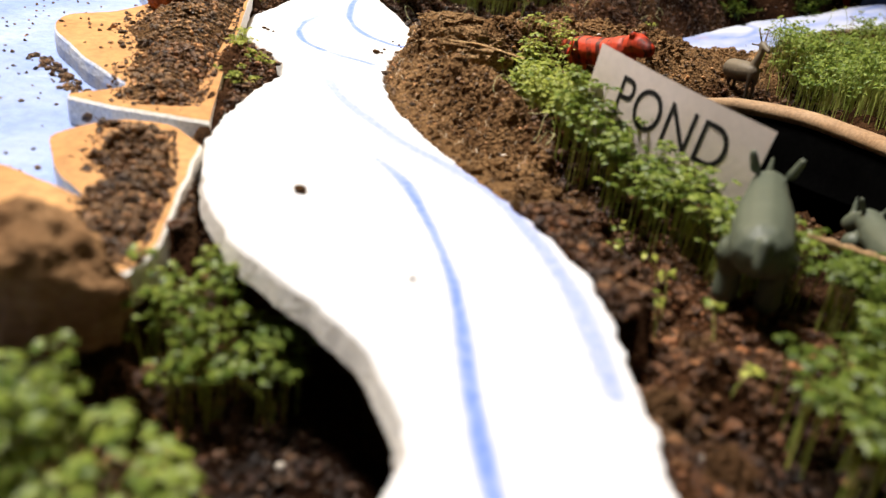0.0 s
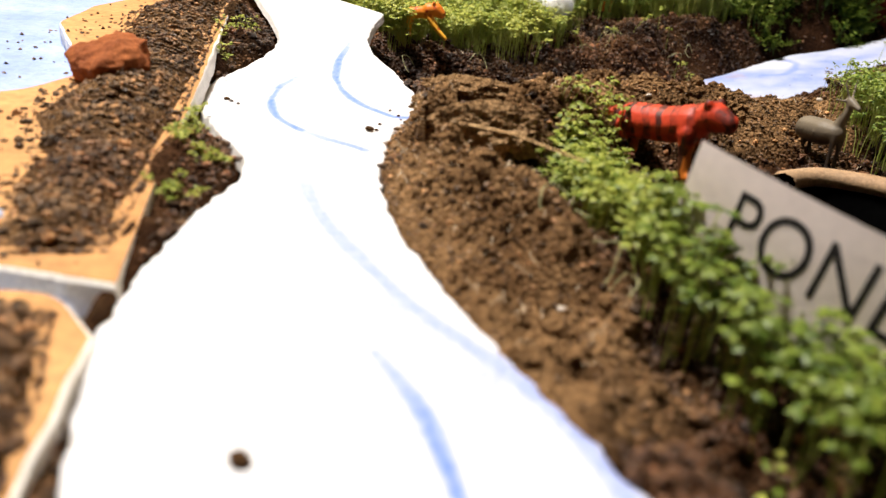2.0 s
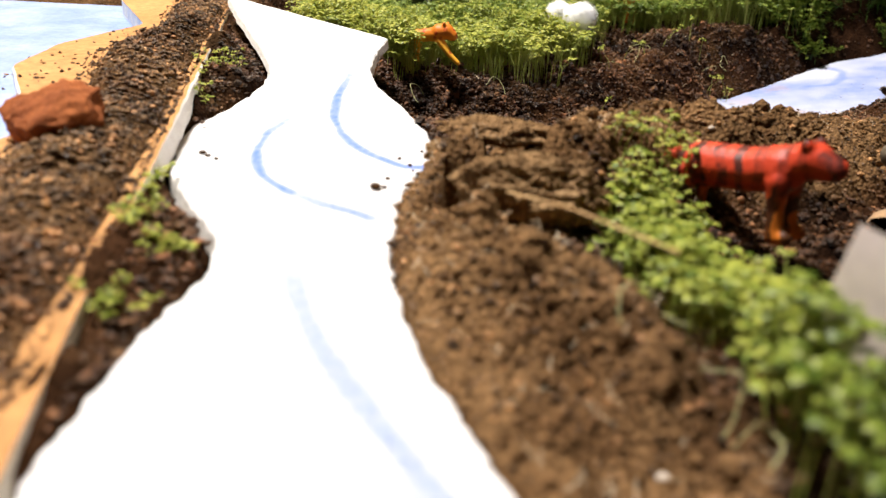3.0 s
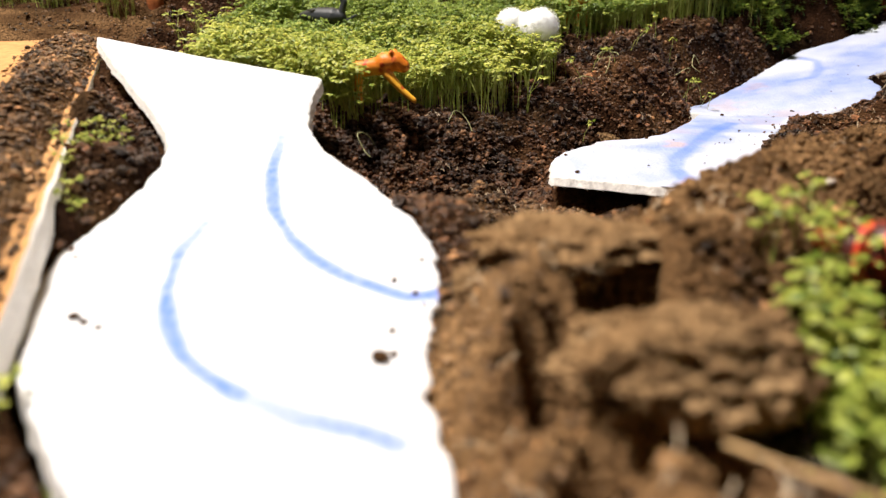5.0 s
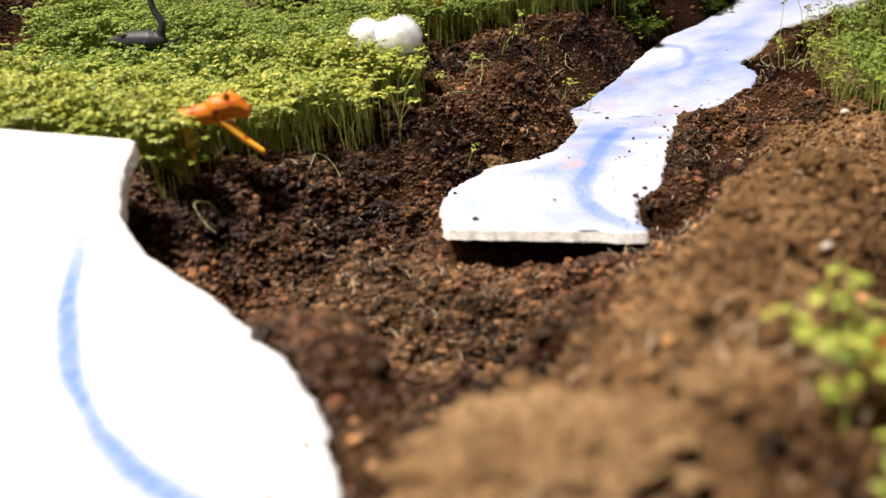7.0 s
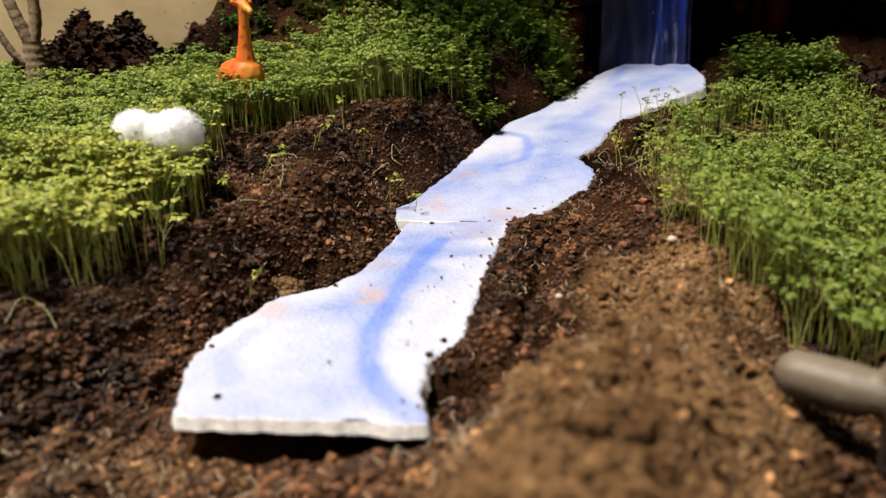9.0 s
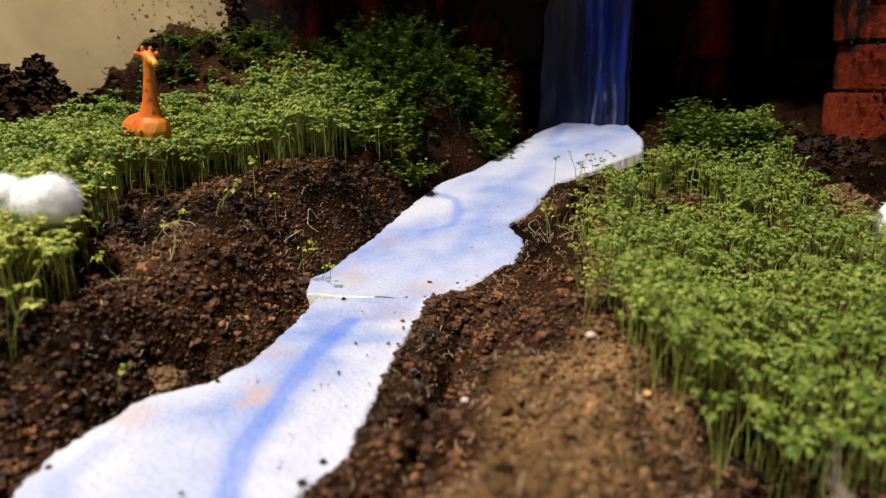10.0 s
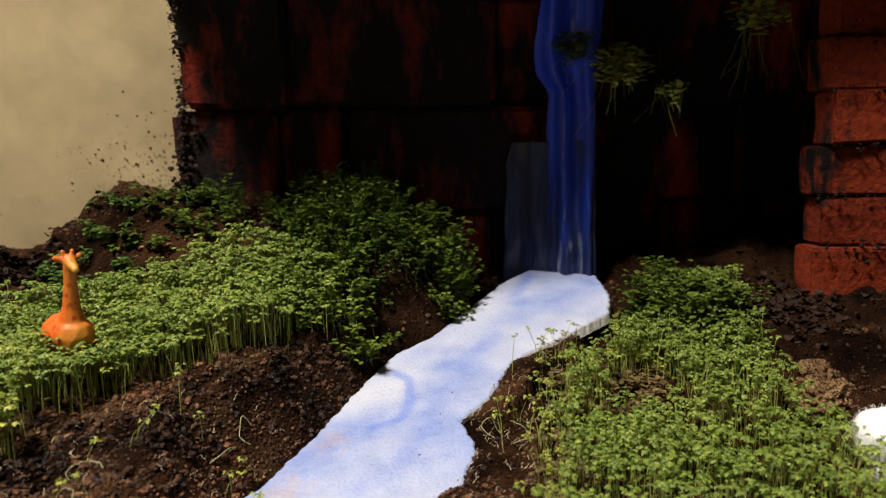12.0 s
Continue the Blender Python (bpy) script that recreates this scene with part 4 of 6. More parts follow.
bush(0.655, 0.865, 0.035, 110, 0.034, 55, "green herb at the edge of the lawn", LEAF_SHADED, 0.008)
bush(0.635, 0.905, 0.035, 90, 0.026, 57, "green herb at the edge of the lawn", LEAF)
bush(0.56, 0.885, 0.04, 50, 0.020, 58, "sparse withered herb at the edge of the lawn", WITHERED)


# single seedlings that stand apart on bare soil
def single(at, tall, seed, label):
    g = np.random.default_rng(seed)
    v, f, m = seedling_shape(g, tall, g.uniform(0.004, 0.014))
    v[9:, :2] = v[9:, :2].mean(0) + 0.62 * (v[9:, :2] - v[9:, :2].mean(0))
    thing = new("seedling")
    thing.location = (at[0], at[1], float(rough_z(at[0], at[1])) - 0.001)
    used = f[m == 0]
    part("stem", mesh_from("stem", v[:used.max() + 1], used), STEM, thing)
    part("foliage", mesh_from("foliage", v[used.max() + 1:], f[m == 1] - (used.max() + 1)) if f[m == 1].min() > used.max() else mesh_from("foliage", v, f[m == 1]), LEAF, thing)
    tagged(thing, label, "seedling", "single seedlings on the banks")


g = np.random.default_rng(9)
for k in range(22):
    s, n = g.uniform(0.05, 0.30), g.uniform(0.03, 0.12)
    single((0.09 + 0.863 * s - 0.505 * n, 0.77 + 0.505 * s + 0.863 * n), g.uniform(0.012, 0.030), 300 + k, "thin pale cress seedling on the bare bank")
for k in range(14):
    q = g.uniform(0, 1)
    single((0.40 + 0.12 * q + g.uniform(-0.02, 0.02), 0.80 + 0.14 * q + g.uniform(-0.02, 0.03)), g.uniform(0.016, 0.032), 400 + k, "thin cress seedling at the lawn's edge")
for k in range(9):
    single((g.uniform(0.078, 0.12), g.uniform(0.17, 0.30)), g.uniform(0.008, 0.018), 500 + k, "small cress seedling on the near soil")


# ---- pond ----
def build_pond():
    pond = new("pond_basin")
    pond.location = (POND_X, POND_Y, 0.061)
    bm = bmesh.new()
    turns, prev = 64, None
    for scale, z in ((1.02, -0.002), (0.97, -0.006), (0.94, -0.03), (0.85, -0.05), (0.4, -0.054), (0.02, -0.054)):
        ring = [bm.verts.new((POND_A * scale * math.cos(6.28319 * k / turns), POND_B * scale * math.sin(6.28319 * k / turns), z)) for k in range(turns)]
        if prev:
            for k in range(turns):
                bm.faces.new((prev[k], prev[(k + 1) % turns], ring[(k + 1) % turns], ring[k])).smooth = True
        prev = ring
    bm.faces.new(prev)
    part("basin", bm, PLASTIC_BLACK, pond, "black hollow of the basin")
    bm = bmesh.new()
    rows = []
    for k in range(96):
        w = 6.28319 * k / 96
        c = Vector((POND_A * 1.02 * math.cos(w), POND_B * 1.02 * math.sin(w), 0.001 + 0.002 * noise.noise(Vector((math.cos(w) * 2, math.sin(w) * 2, 1)))))
        out = Vector((math.cos(w) / POND_A, math.sin(w) / POND_B, 0)).normalized()
        rows.append([bm.verts.new(c + out * 0.0075 * math.cos(j * 0.7854) + Vector((0, 0, 0.0065 * math.sin(j * 0.7854)))) for j in range(8)])
    for k in range(-6, 34):
        for j in range(8):
            bm.faces.new((rows[k][j], rows[(k + 1) % 96][j], rows[(k + 1) % 96][(j + 1) % 8], rows[k][(j + 1) % 8])).smooth = True
    part("rim", bm, RIM, pond, "rounded tan clay rim")
    tagged(pond, "dark sunken pond basin with a rounded tan rim", "basin")


build_pond()


# ---- paper sign ----
def build_sign():
    tl, tr = Vector((0.083, 0.359, 0.117)), Vector((0.140, 0.276, 0.098))
    u = (tr - tl).normalized()
    down = Vector((-0.03, 0.05, -1.0))
    down = (down - u * down.dot(u)).normalized()
    normal = down.cross(u).normalized()
    m = Matrix((u, -down, normal)).transposed().to_4x4()
    m.translation = tl
    sign = new("paper_sign")
    sign.matrix_world = m
    w, h, n = (tr - tl).length, 0.042, 24
    bm = bmesh.new()
    for back in (0, 1):
        rows = [[bm.verts.new((w * i / n, -h * j / 6, 0.003 * math.sin(math.pi * i / n) - 0.0004 * back)) for i in range(n + 1)] for j in range(7)]
        for j in range(6):
            for i in range(n):
                q = (rows[j][i], rows[j][i + 1], rows[j + 1][i + 1], rows[j + 1][i])
                bm.faces.new(q if back else q[::-1]).smooth = True
    part("sheet", bm, PAPER, sign)
    text = bpy.data.curves.new("word", "FONT")
    text.body, text.size, text.space_character, text.extrude = "POND", 0.031, 1.02, 0.00003
    text.offset = -0.0001
    ob = new("word_source", text)
    bpy.context.view_layer.update()
    me = bpy.data.meshes.new_from_object(ob.evaluated_get(bpy.context.evaluated_depsgraph_get()))
    bpy.data.objects.remove(ob)
    xs = [v.co.x for v in me.vertices]
    span = max(xs) - min(xs)
    for v in me.vertices:
        v.co.x = 0.0215 + (v.co.x - min(xs)) * (0.0655 / span)
        v.co.y = v.co.y * 0.92 - 0.0272
        v.co.z += 0.003 * math.sin(math.pi * v.co.x / w) + 0.00012
    me.materials.clear()
    part("lettering", me, INK, sign, "black printed word POND")
    tagged(sign, "white paper strip printed with the word POND", "sign")


build_sign()


# ---- toy animals ----
def figure(name, limbs, at, turn, size, mat, label, voxel=0.0009, tilt=0):
    """A moulded toy, grown together from tapering limbs: each a list of (x, y, z, radius)."""
    bm = bmesh.new()
    for limb in limbs:
        for a, b in zip(limb[:-1], limb[1:]):
            a, b = np.array(a), np.array(b)
            steps = max(2, int(np.linalg.norm(b[:3] - a[:3]) / (0.4 * min(a[3], b[3]))) + 1)
            for k in range(steps):
                q = a + (b - a) * k / (steps - 1)
                bmesh.ops.create_icosphere(bm, subdivisions=2, radius=q[3] * size, matrix=Matrix.Translation(q[:3] * size))
    ob = part(name, bm, mat)
    r = ob.modifiers.new("skin", "REMESH")
    r.mode, r.voxel_size, r.use_smooth_shade = "VOXEL", voxel, True
    s = ob.modifiers.new("soft", "SMOOTH")
    s.factor, s.iterations = 0.5, 4
    ob.matrix_world = pose(*at, tilt, 0, turn)
    return tagged(ob, label, "toy animal")


def toy_plastic(name, main, mark=None, kind="stripes", scale=60.0, belly=None):
    m, t, b = material(name, 0.5, 0, 0.4)
    base = ramp(t, noise_at(t, 50.0), [(0.3, tuple(c * 0.85 for c in main)), (0.7, main)])
    where = coords(t)
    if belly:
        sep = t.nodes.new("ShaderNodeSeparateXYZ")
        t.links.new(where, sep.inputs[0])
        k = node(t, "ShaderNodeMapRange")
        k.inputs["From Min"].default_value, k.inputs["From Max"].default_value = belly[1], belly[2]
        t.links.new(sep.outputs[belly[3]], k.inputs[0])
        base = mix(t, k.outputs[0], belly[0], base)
    if mark:
        if kind == "stripes":
            w = node(t, "ShaderNodeTexWave", Scale=scale, Distortion=6.0, Detail=2.0)
            w.inputs["Detail Scale"].default_value = 1.5
            t.links.new(where, w.inputs["Vector"])
            f = ramp(t, w.outputs["Fac"], [(0.42, (0, 0, 0)), (0.60, (1, 1, 1))])
        else:
            w = node(t, "ShaderNodeTexVoronoi", Scale=scale)
            t.links.new(where, w.inputs["Vector"])
            f = ramp(t, w.outputs["Distance"], [(0.28, (1, 1, 1)), (0.36, (0, 0, 0))])
        worn = ramp(t, noise_at(t, 90.0), [(0.35, (0, 0, 0)), (0.55, (0.9, 0.9, 0.9))])
        g = node(t, "ShaderNodeMath", operation="MULTIPLY")
        t.links.new(f, g.inputs[0])
        t.links.new(worn, g.inputs[1])
        base = mix(t, g.outputs[0], base, mark)
    t.links.new(base, b.inputs["Base Color"])
    bump(t, b, noise_at(t, 500.0), 0.3, 0.0006)
    return m


def four_legs(length, body, foot, r, splay, front=0.40, rear=-0.38, knee=0.0):
    return [[(x, s * splay, body, r * 1.5), (x + knee, s * splay, body * 0.5 + foot, r), (x, s * splay, foot, r * 1.05), (x + r * 1.2, s * splay, foot, r * 0.9)]
            for x in (front * length, rear * length) for s in (-1, 1)]


TIGER = [[(-0.40, 0, 0.36, 0.12), (-0.2, 0, 0.37, 0.145), (0.1, 0, 0.36, 0.14), (0.28, 0, 0.38, 0.145)], [(0.28, 0, 0.40, 0.115), (0.44, 0, 0.44, 0.115), (0.56, 0, 0.40, 0.075)],
         [(0.44, 0.08, 0.53, 0.035), (0.44, 0.085, 0.55, 0.02)], [(0.44, -0.08, 0.53, 0.035), (0.44, -0.085, 0.55, 0.02)],
         [(-0.45, 0, 0.38, 0.035), (-0.55, 0, 0.30, 0.03), (-0.56, 0, 0.16, 0.025)]] + four_legs(0.75, 0.32, 0.0, 0.05, 0.085)
tiger = figure("tiger_figure", TIGER, (0.1165, 0.4905, 0.0735), -52, 0.070, toy_plastic("tiger_plastic", (0.62, 0.055, 0.018), (0.012, 0.008, 0.007), "stripes", 36.0, ((0.72, 0.20, 0.02), 0.008, 0.020, 2)),
       "red orange plastic tiger toy with black stripes")
tiger.matrix_world = pose(0.1150, 0.4925, 0.0735, 0, -7, -52)
RHINO = [[(-0.38, 0, 0.33, 0.14), (-0.1, 0, 0.35, 0.15), (0.15, 0, 0.37, 0.13)], [(0.15, 0, 0.38, 0.12), (0.38, 0, 0.42, 0.10), (0.55, 0, 0.33, 0.10), (0.66, 0, 0.30, 0.075)],
         [(0.34, 0.09, 0.52, 0.028), (0.33, 0.12, 0.60, 0.022)], [(0.34, -0.09, 0.52, 0.028), (0.33, -0.12, 0.60, 0.022)], [(0.66, 0, 0.38, 0.035), (0.70, 0, 0.52, 0.012)],
         [(-0.52, 0, 0.40, 0.035), (-0.545, 0, 0.30, 0.028)]] + four_legs(0.72, 0.25, 0.05, 0.06, 0.095)
RHINO_PLASTIC = toy_plastic("rhino_plastic", (0.10, 0.118, 0.082))
rhino = figure("rhinoceros_figure", RHINO, (0.130, 0.247, 0.043), 66, 0.077, RHINO_PLASTIC, "grey green plastic rhinoceros toy standing in cress")
figure("rhinoceros_figure", RHINO, (0.190, 0.262, 0.040), 80, 0.055, RHINO_PLASTIC, "small grey green plastic rhinoceros toy beside the pond")
ANTELOPE = [[(-0.28, 0, 0.48, 0.17), (0.0, 0, 0.48, 0.18), (0.18, 0, 0.50, 0.14)], [(0.18, 0, 0.55, 0.09), (0.28, 0, 0.78, 0.055), (0.30, 0, 0.92, 0.055)],
            [(0.30, 0, 0.93, 0.06), (0.44, 0, 0.86, 0.035)], [(0.27, 0.03, 0.98, 0.022), (0.22, 0.08, 1.14, 0.018), (0.24, 0.10, 1.30, 0.010)],
            [(0.27, -0.03, 0.98, 0.022), (0.22, -0.08, 1.14, 0.018), (0.24, -0.10, 1.30, 0.010)], [(0.25, 0.06, 0.93, 0.02), (0.2, 0.14, 0.94, 0.02)],
            [(0.25, -0.06, 0.93, 0.02), (0.2, -0.14, 0.94, 0.02)]] + four_legs(0.62, 0.45, 0.03, 0.032, 0.06)
# pale back and dark underside: highlight and shade put into the antelope's colour
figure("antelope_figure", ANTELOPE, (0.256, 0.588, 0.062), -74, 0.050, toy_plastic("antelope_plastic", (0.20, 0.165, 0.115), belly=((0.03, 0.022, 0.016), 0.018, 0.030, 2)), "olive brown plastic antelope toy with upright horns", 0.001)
LION = [[(-0.26, 0, 0.52, 0.14), (0.0, 0, 0.56, 0.14), (0.2, 0, 0.58, 0.16)], [(0.2, 0, 0.62, 0.17), (0.36, 0, 0.64, 0.16), (0.50, 0, 0.56, 0.10)],
        [(0.34, 0.11, 0.78, 0.04), (0.34, 0.12, 0.80, 0.03)], [(0.34, -0.11, 0.78, 0.04), (0.34, -0.12, 0.80, 0.03)],
        [(-0.34, 0, 0.5, 0.035), (-0.48, 0, 0.30, 0.03)], [(0.22, 0.08, 0.45, 0.075), (0.42, 0.09, 0.20, 0.055), (0.60, 0.09, 0.04, 0.05)],
        [(0.24, -0.08, 0.45, 0.07), (0.46, -0.09, 0.22, 0.055), (0.66, -0.09, 0.05, 0.05)], [(-0.24, 0.08, 0.42, 0.075), (-0.36, 0.09, 0.05, 0.05)], [(-0.24, -0.08, 0.42, 0.075), (-0.22, -0.09, 0.05, 0.05)]]
figure("lion_figure", LION, (-0.020, 0.785, 0.109), -20, 0.039, toy_plastic("lion_plastic", (0.80, 0.22, 0.015), (0.50, 0.05, 0.01), "spots", 200.0, ((0.86, 0.42, 0.03), 0.014, 0.024, 2)), "orange yellow plastic lion toy at the cress edge", 0.0008)
GIRAFFE = [[(-0.16, 0, 0.40, 0.20), (-0.05, 0, 0.40, 0.21), (0.08, 0, 0.42, 0.19)], [(0.08, 0, 0.50, 0.13), (0.12, 0, 0.68, 0.080), (0.16, 0, 0.92, 0.058), (0.19, 0, 1.12, 0.055)],
           [(0.19, 0, 1.12, 0.055), (0.32, 0, 1.05, 0.035)], [(0.17, 0.03, 1.15, 0.018), (0.17, 0.04, 1.20, 0.022)], [(0.17, -0.03, 1.15, 0.018), (0.17, -0.04, 1.20, 0.022)],
           [(0.17, 0.04, 1.12, 0.026), (0.155, 0.10, 1.15, 0.028)], [(0.17, -0.04, 1.12, 0.026), (0.155, -0.10, 1.15, 0.028)]] + four_legs(0.36, 0.40, 0.03, 0.020, 0.06)
figure("giraffe_figure", GIRAFFE, (0.203, 1.050, 0.137), -78, 0.074, toy_plastic("giraffe_plastic", (0.80, 0.14, 0.012), (0.50, 0.055, 0.008), "spots", 190.0, ((0.66, 0.36, 0.05), 0.024, 0.010, 0)),
       "orange plastic giraffe toy with a yellow front")
SWAN = [[(-0.45, 0, 0.22, 0.06), (-0.2, 0, 0.20, 0.16), (0.12, 0, 0.18, 0.17), (0.28, 0, 0.18, 0.10)], [(0.28, 0, 0.22, 0.075), (0.36, 0, 0.42, 0.055), (0.27, 0, 0.62, 0.048), (0.25, 0, 0.80, 0.045),
         (0.34, 0, 0.90, 0.05), (0.46, 0, 0.86, 0.03)], [(0.40, 0, 0.12, 0.03), (0.55, 0, 0.20, 0.03)]]
figure("swan_figure", SWAN, (-0.045, 1.055, 0.145), -25, 0.055, toy_plastic("swan_plastic", (0.03, 0.033, 0.036)), "black plastic swan toy resting in the cress")


# ---- cotton clouds ----
def cotton(at, lobes, turn, label, seed):
    thing = new("cotton_cloud")
    thing.matrix_world = pose(*at, 0, 0, turn)
    bm = bmesh.new()
    for x, y, z, r in lobes:
        before = len(bm.verts)
        bmesh.ops.create_icosphere(bm, subdivisions=4, radius=r, matrix=Matrix.Translation((x, y, z)))
        bm.verts.ensure_lookup_table()
        for v in list(bm.verts)[before:]:
            c = Vector((x, y, z))
            v.co = c + (v.co - c) * (1 + 0.12 * noise.noise(v.co * 90 + Vector((seed, 0, 0))) + 0.04 * noise.noise(v.co * 420))
    for f in bm.faces:
        f.smooth = True
    part("wool", bm, COTTON, thing)
    g = np.random.default_rng(seed)
    V, F = [], []
    for k in range(6000):
        x, y, z, r = lobes[int(g.integers(0, len(lobes)))]
        d = g.normal(size=3)
        d /= np.linalg.norm(d)
        t = np.cross(d, g.normal(size=3))
        t /= np.linalg.norm(t)
        root = np.array([x, y, z]) + d * r * 0.94
        mid = root + d * r * g.uniform(0.05, 0.2) + t * r * 0.15
        end = root + d * r * g.uniform(0.02, 0.22) + t * r * g.uniform(0.25, 0.6)
        w = np.cross(d, t) * 0.00008
        i = len(V)
        V += [root + w, root - w, mid + w, mid - w, end]
        F += [(i, i + 1, i + 3), (i, i + 3, i + 2), (i + 2, i + 3, i + 4)]
    part("fibre_fuzz", mesh_from("fibre_fuzz", V, F), COTTON, thing)
    tagged(thing, label, "cotton wool")


cotton((0.1145, 0.9235, 0.1445), [(-0.0115, 0, 0.002, 0.0128), (0.001, 0.002, -0.001, 0.0130), (0.013, 0, 0.001, 0.0136)], -32, "white cotton wool cloud lying on cress", 5)
cotton((0.606, 0.708, 0.100), [(-0.004, 0, 0.006, 0.018), (0.012, 0, 0.005, 0.017), (0.008, -0.004, -0.014, 0.015), (0.014, -0.006, -0.026, 0.014), (0.0, -0.008, -0.020, 0.016)], -35, "white cotton wool cloud at the lawn's edge", 6)


# ---- sticks ----
def stick(points, r, mat, label, name="twig", knots=0.25):
    cu = bpy.data.curves.new(name, "CURVE")
    cu.dimensions, cu.bevel_depth, cu.bevel_resolution = "3D", 1.0, 2
    sp = cu.splines.new("POLY")
    pts = along(points, 24)
    sp.points.add(len(pts) - 1)
    for k, (q, p) in enumerate(zip(sp.points, pts)):
        q.co = (*p, 1)
        q.radius = r * (1 + knots * math.sin(k * 1.7) - 0.3 * k / len(pts))
    ob = new(name + "_source", cu)
    bpy.context.view_layer.update()
    me = bpy.data.meshes.new_from_object(ob.evaluated_get(bpy.context.evaluated_depsgraph_get()))
    bpy.data.objects.remove(ob)
    me.materials.clear()
    return tagged(part(name, me, mat), label, "twig")


stick([(0.009, 0.426, 0.103), (0.025, 0.402, 0.1055), (0.047, 0.371, 0.104)], 0.00048, TWIG, "thin dry twig lying on the soil mound")
stick([(0.150, 0.262, 0.062), (0.165, 0.252, 0.061), (0.185, 0.238, 0.06)], 0.002, TIMBER, "short pale stick beside the pond")
stick([(-0.219, 1.15, 0.150), (-0.219, 1.151, 0.20), (-0.218, 1.153, 0.27)], 0.0085, RED_ROCK, "reddish brown stake standing in the soil", "stake", 0.08)


# ---- pale sprouts that have toppled and curl over the soil ----
def sprout(x, y, r, turn, seed):
    g = np.random.default_rng(seed)
    z = float(rough_z(x, y)) + 0.002
    pts = []
    for k in range(9):
        w = turn + 0.42 * k * g.uniform(0.7, 1.2)
        x, y = x + r * 0.3 * math.cos(w), y + r * 0.3 * math.sin(w)
        pts.append((x, y, max(z, float(rough_z(x, y)) + 0.002) + 0.006 * math.sin(0.4 * k)))
    ob = stick(pts, 0.00030, PALE_STEM, "pale curled sprout toppled on the soil", "toppled_sprout")
    ob["group"] = "toppled sprouts"
    ob["category"] = "sprout"


for k, (x, y) in enumerate(((0.175, 0.905), (0.20, 0.93), (0.30, 0.97), (0.15, 0.89), (0.26, 0.95), (0.10, 0.78), (0.045, 0.80), (-0.02, 0.765), (0.06, 0.43), (0.07, 0.41), (0.055, 0.445),
                            (0.45, 0.89), (0.47, 0.90), (0.44, 0.87), (0.46, 0.93))):
    sprout(x, y, 0.011, 1.3 * k, 700 + k)


# ---- bricks, waterfall and walls ----
def brick_material(name, stops, low, high):
    m, t, b = material(name, 0.85, 0, 0.25)
    own = node(t, "ShaderNodeObjectInfo").outputs["Random"]
    red = ramp(t, own, stops)
    sep = t.nodes.new("ShaderNodeMapping")
    sep.inputs["Scale"].default_value = (1.0, 1.0, 0.35)
    t.links.new(t.nodes.new("ShaderNodeNewGeometry").outputs["Position"], sep.inputs["Vector"])
    # near-black patches, stretched upwards, lie over the red
    dark_patch = ramp(t, noise_at(t, 16.0, 5, 0.65, sep.outputs[0]), [(low, (0, 0, 0)), (high, (1, 1, 1))])
    colour = mix(t, dark_patch, (0.010, 0.006, 0.005), red)
    grain = ramp(t, noise_at(t, 160.0), [(0.3, (0.6, 0.6, 0.6)), (0.7, (1.25, 1.25, 1.25))])
    t.links.new(mix(t, 1.0, colour, grain, "MULTIPLY"), b.inputs["Base Color"])
    bump(t, b, noise_at(t, 220.0, 6), 0.8, 0.003)
    return m


BRICK = brick_material("patchy_brick", [(0.0, (0.24, 0.018, 0.006)), (0.5, (0.32, 0.028, 0.008)), (1.0, (0.40, 0.038, 0.010))], 0.50, 0.68)
BRICK_RED = brick_material("bare_brick", [(0.0, (0.18, 0.021, 0.005)), (1.0, (0.27, 0.034, 0.007))], 0.43, 0.51)


def brick_mesh(w, d, h, seed, soft=0.005):
    bm = bmesh.new()
    bmesh.ops.create_cube(bm, size=1, matrix=Matrix.Diagonal((w, d, h, 1)))
    bmesh.ops.bevel(bm, geom=bm.edges[:], offset=soft, segments=2, affect="EDGES")
    bmesh.ops.subdivide_edges(bm, edges=[e for e in bm.edges if e.calc_length() > 0.03], cuts=2, use_grid_fill=True)
    for v in bm.verts:
        v.co += Vector((noise.noise(v.co * 30 + Vector((seed, 0, 0))), noise.noise(v.co * 30 + Vector((0, seed, 0))), noise.noise(v.co * 30 + Vector((0, 0, seed))))) * 0.004
    me = bpy.data.meshes.new("brick")
    bm.to_mesh(me)
    bm.free()
    return me


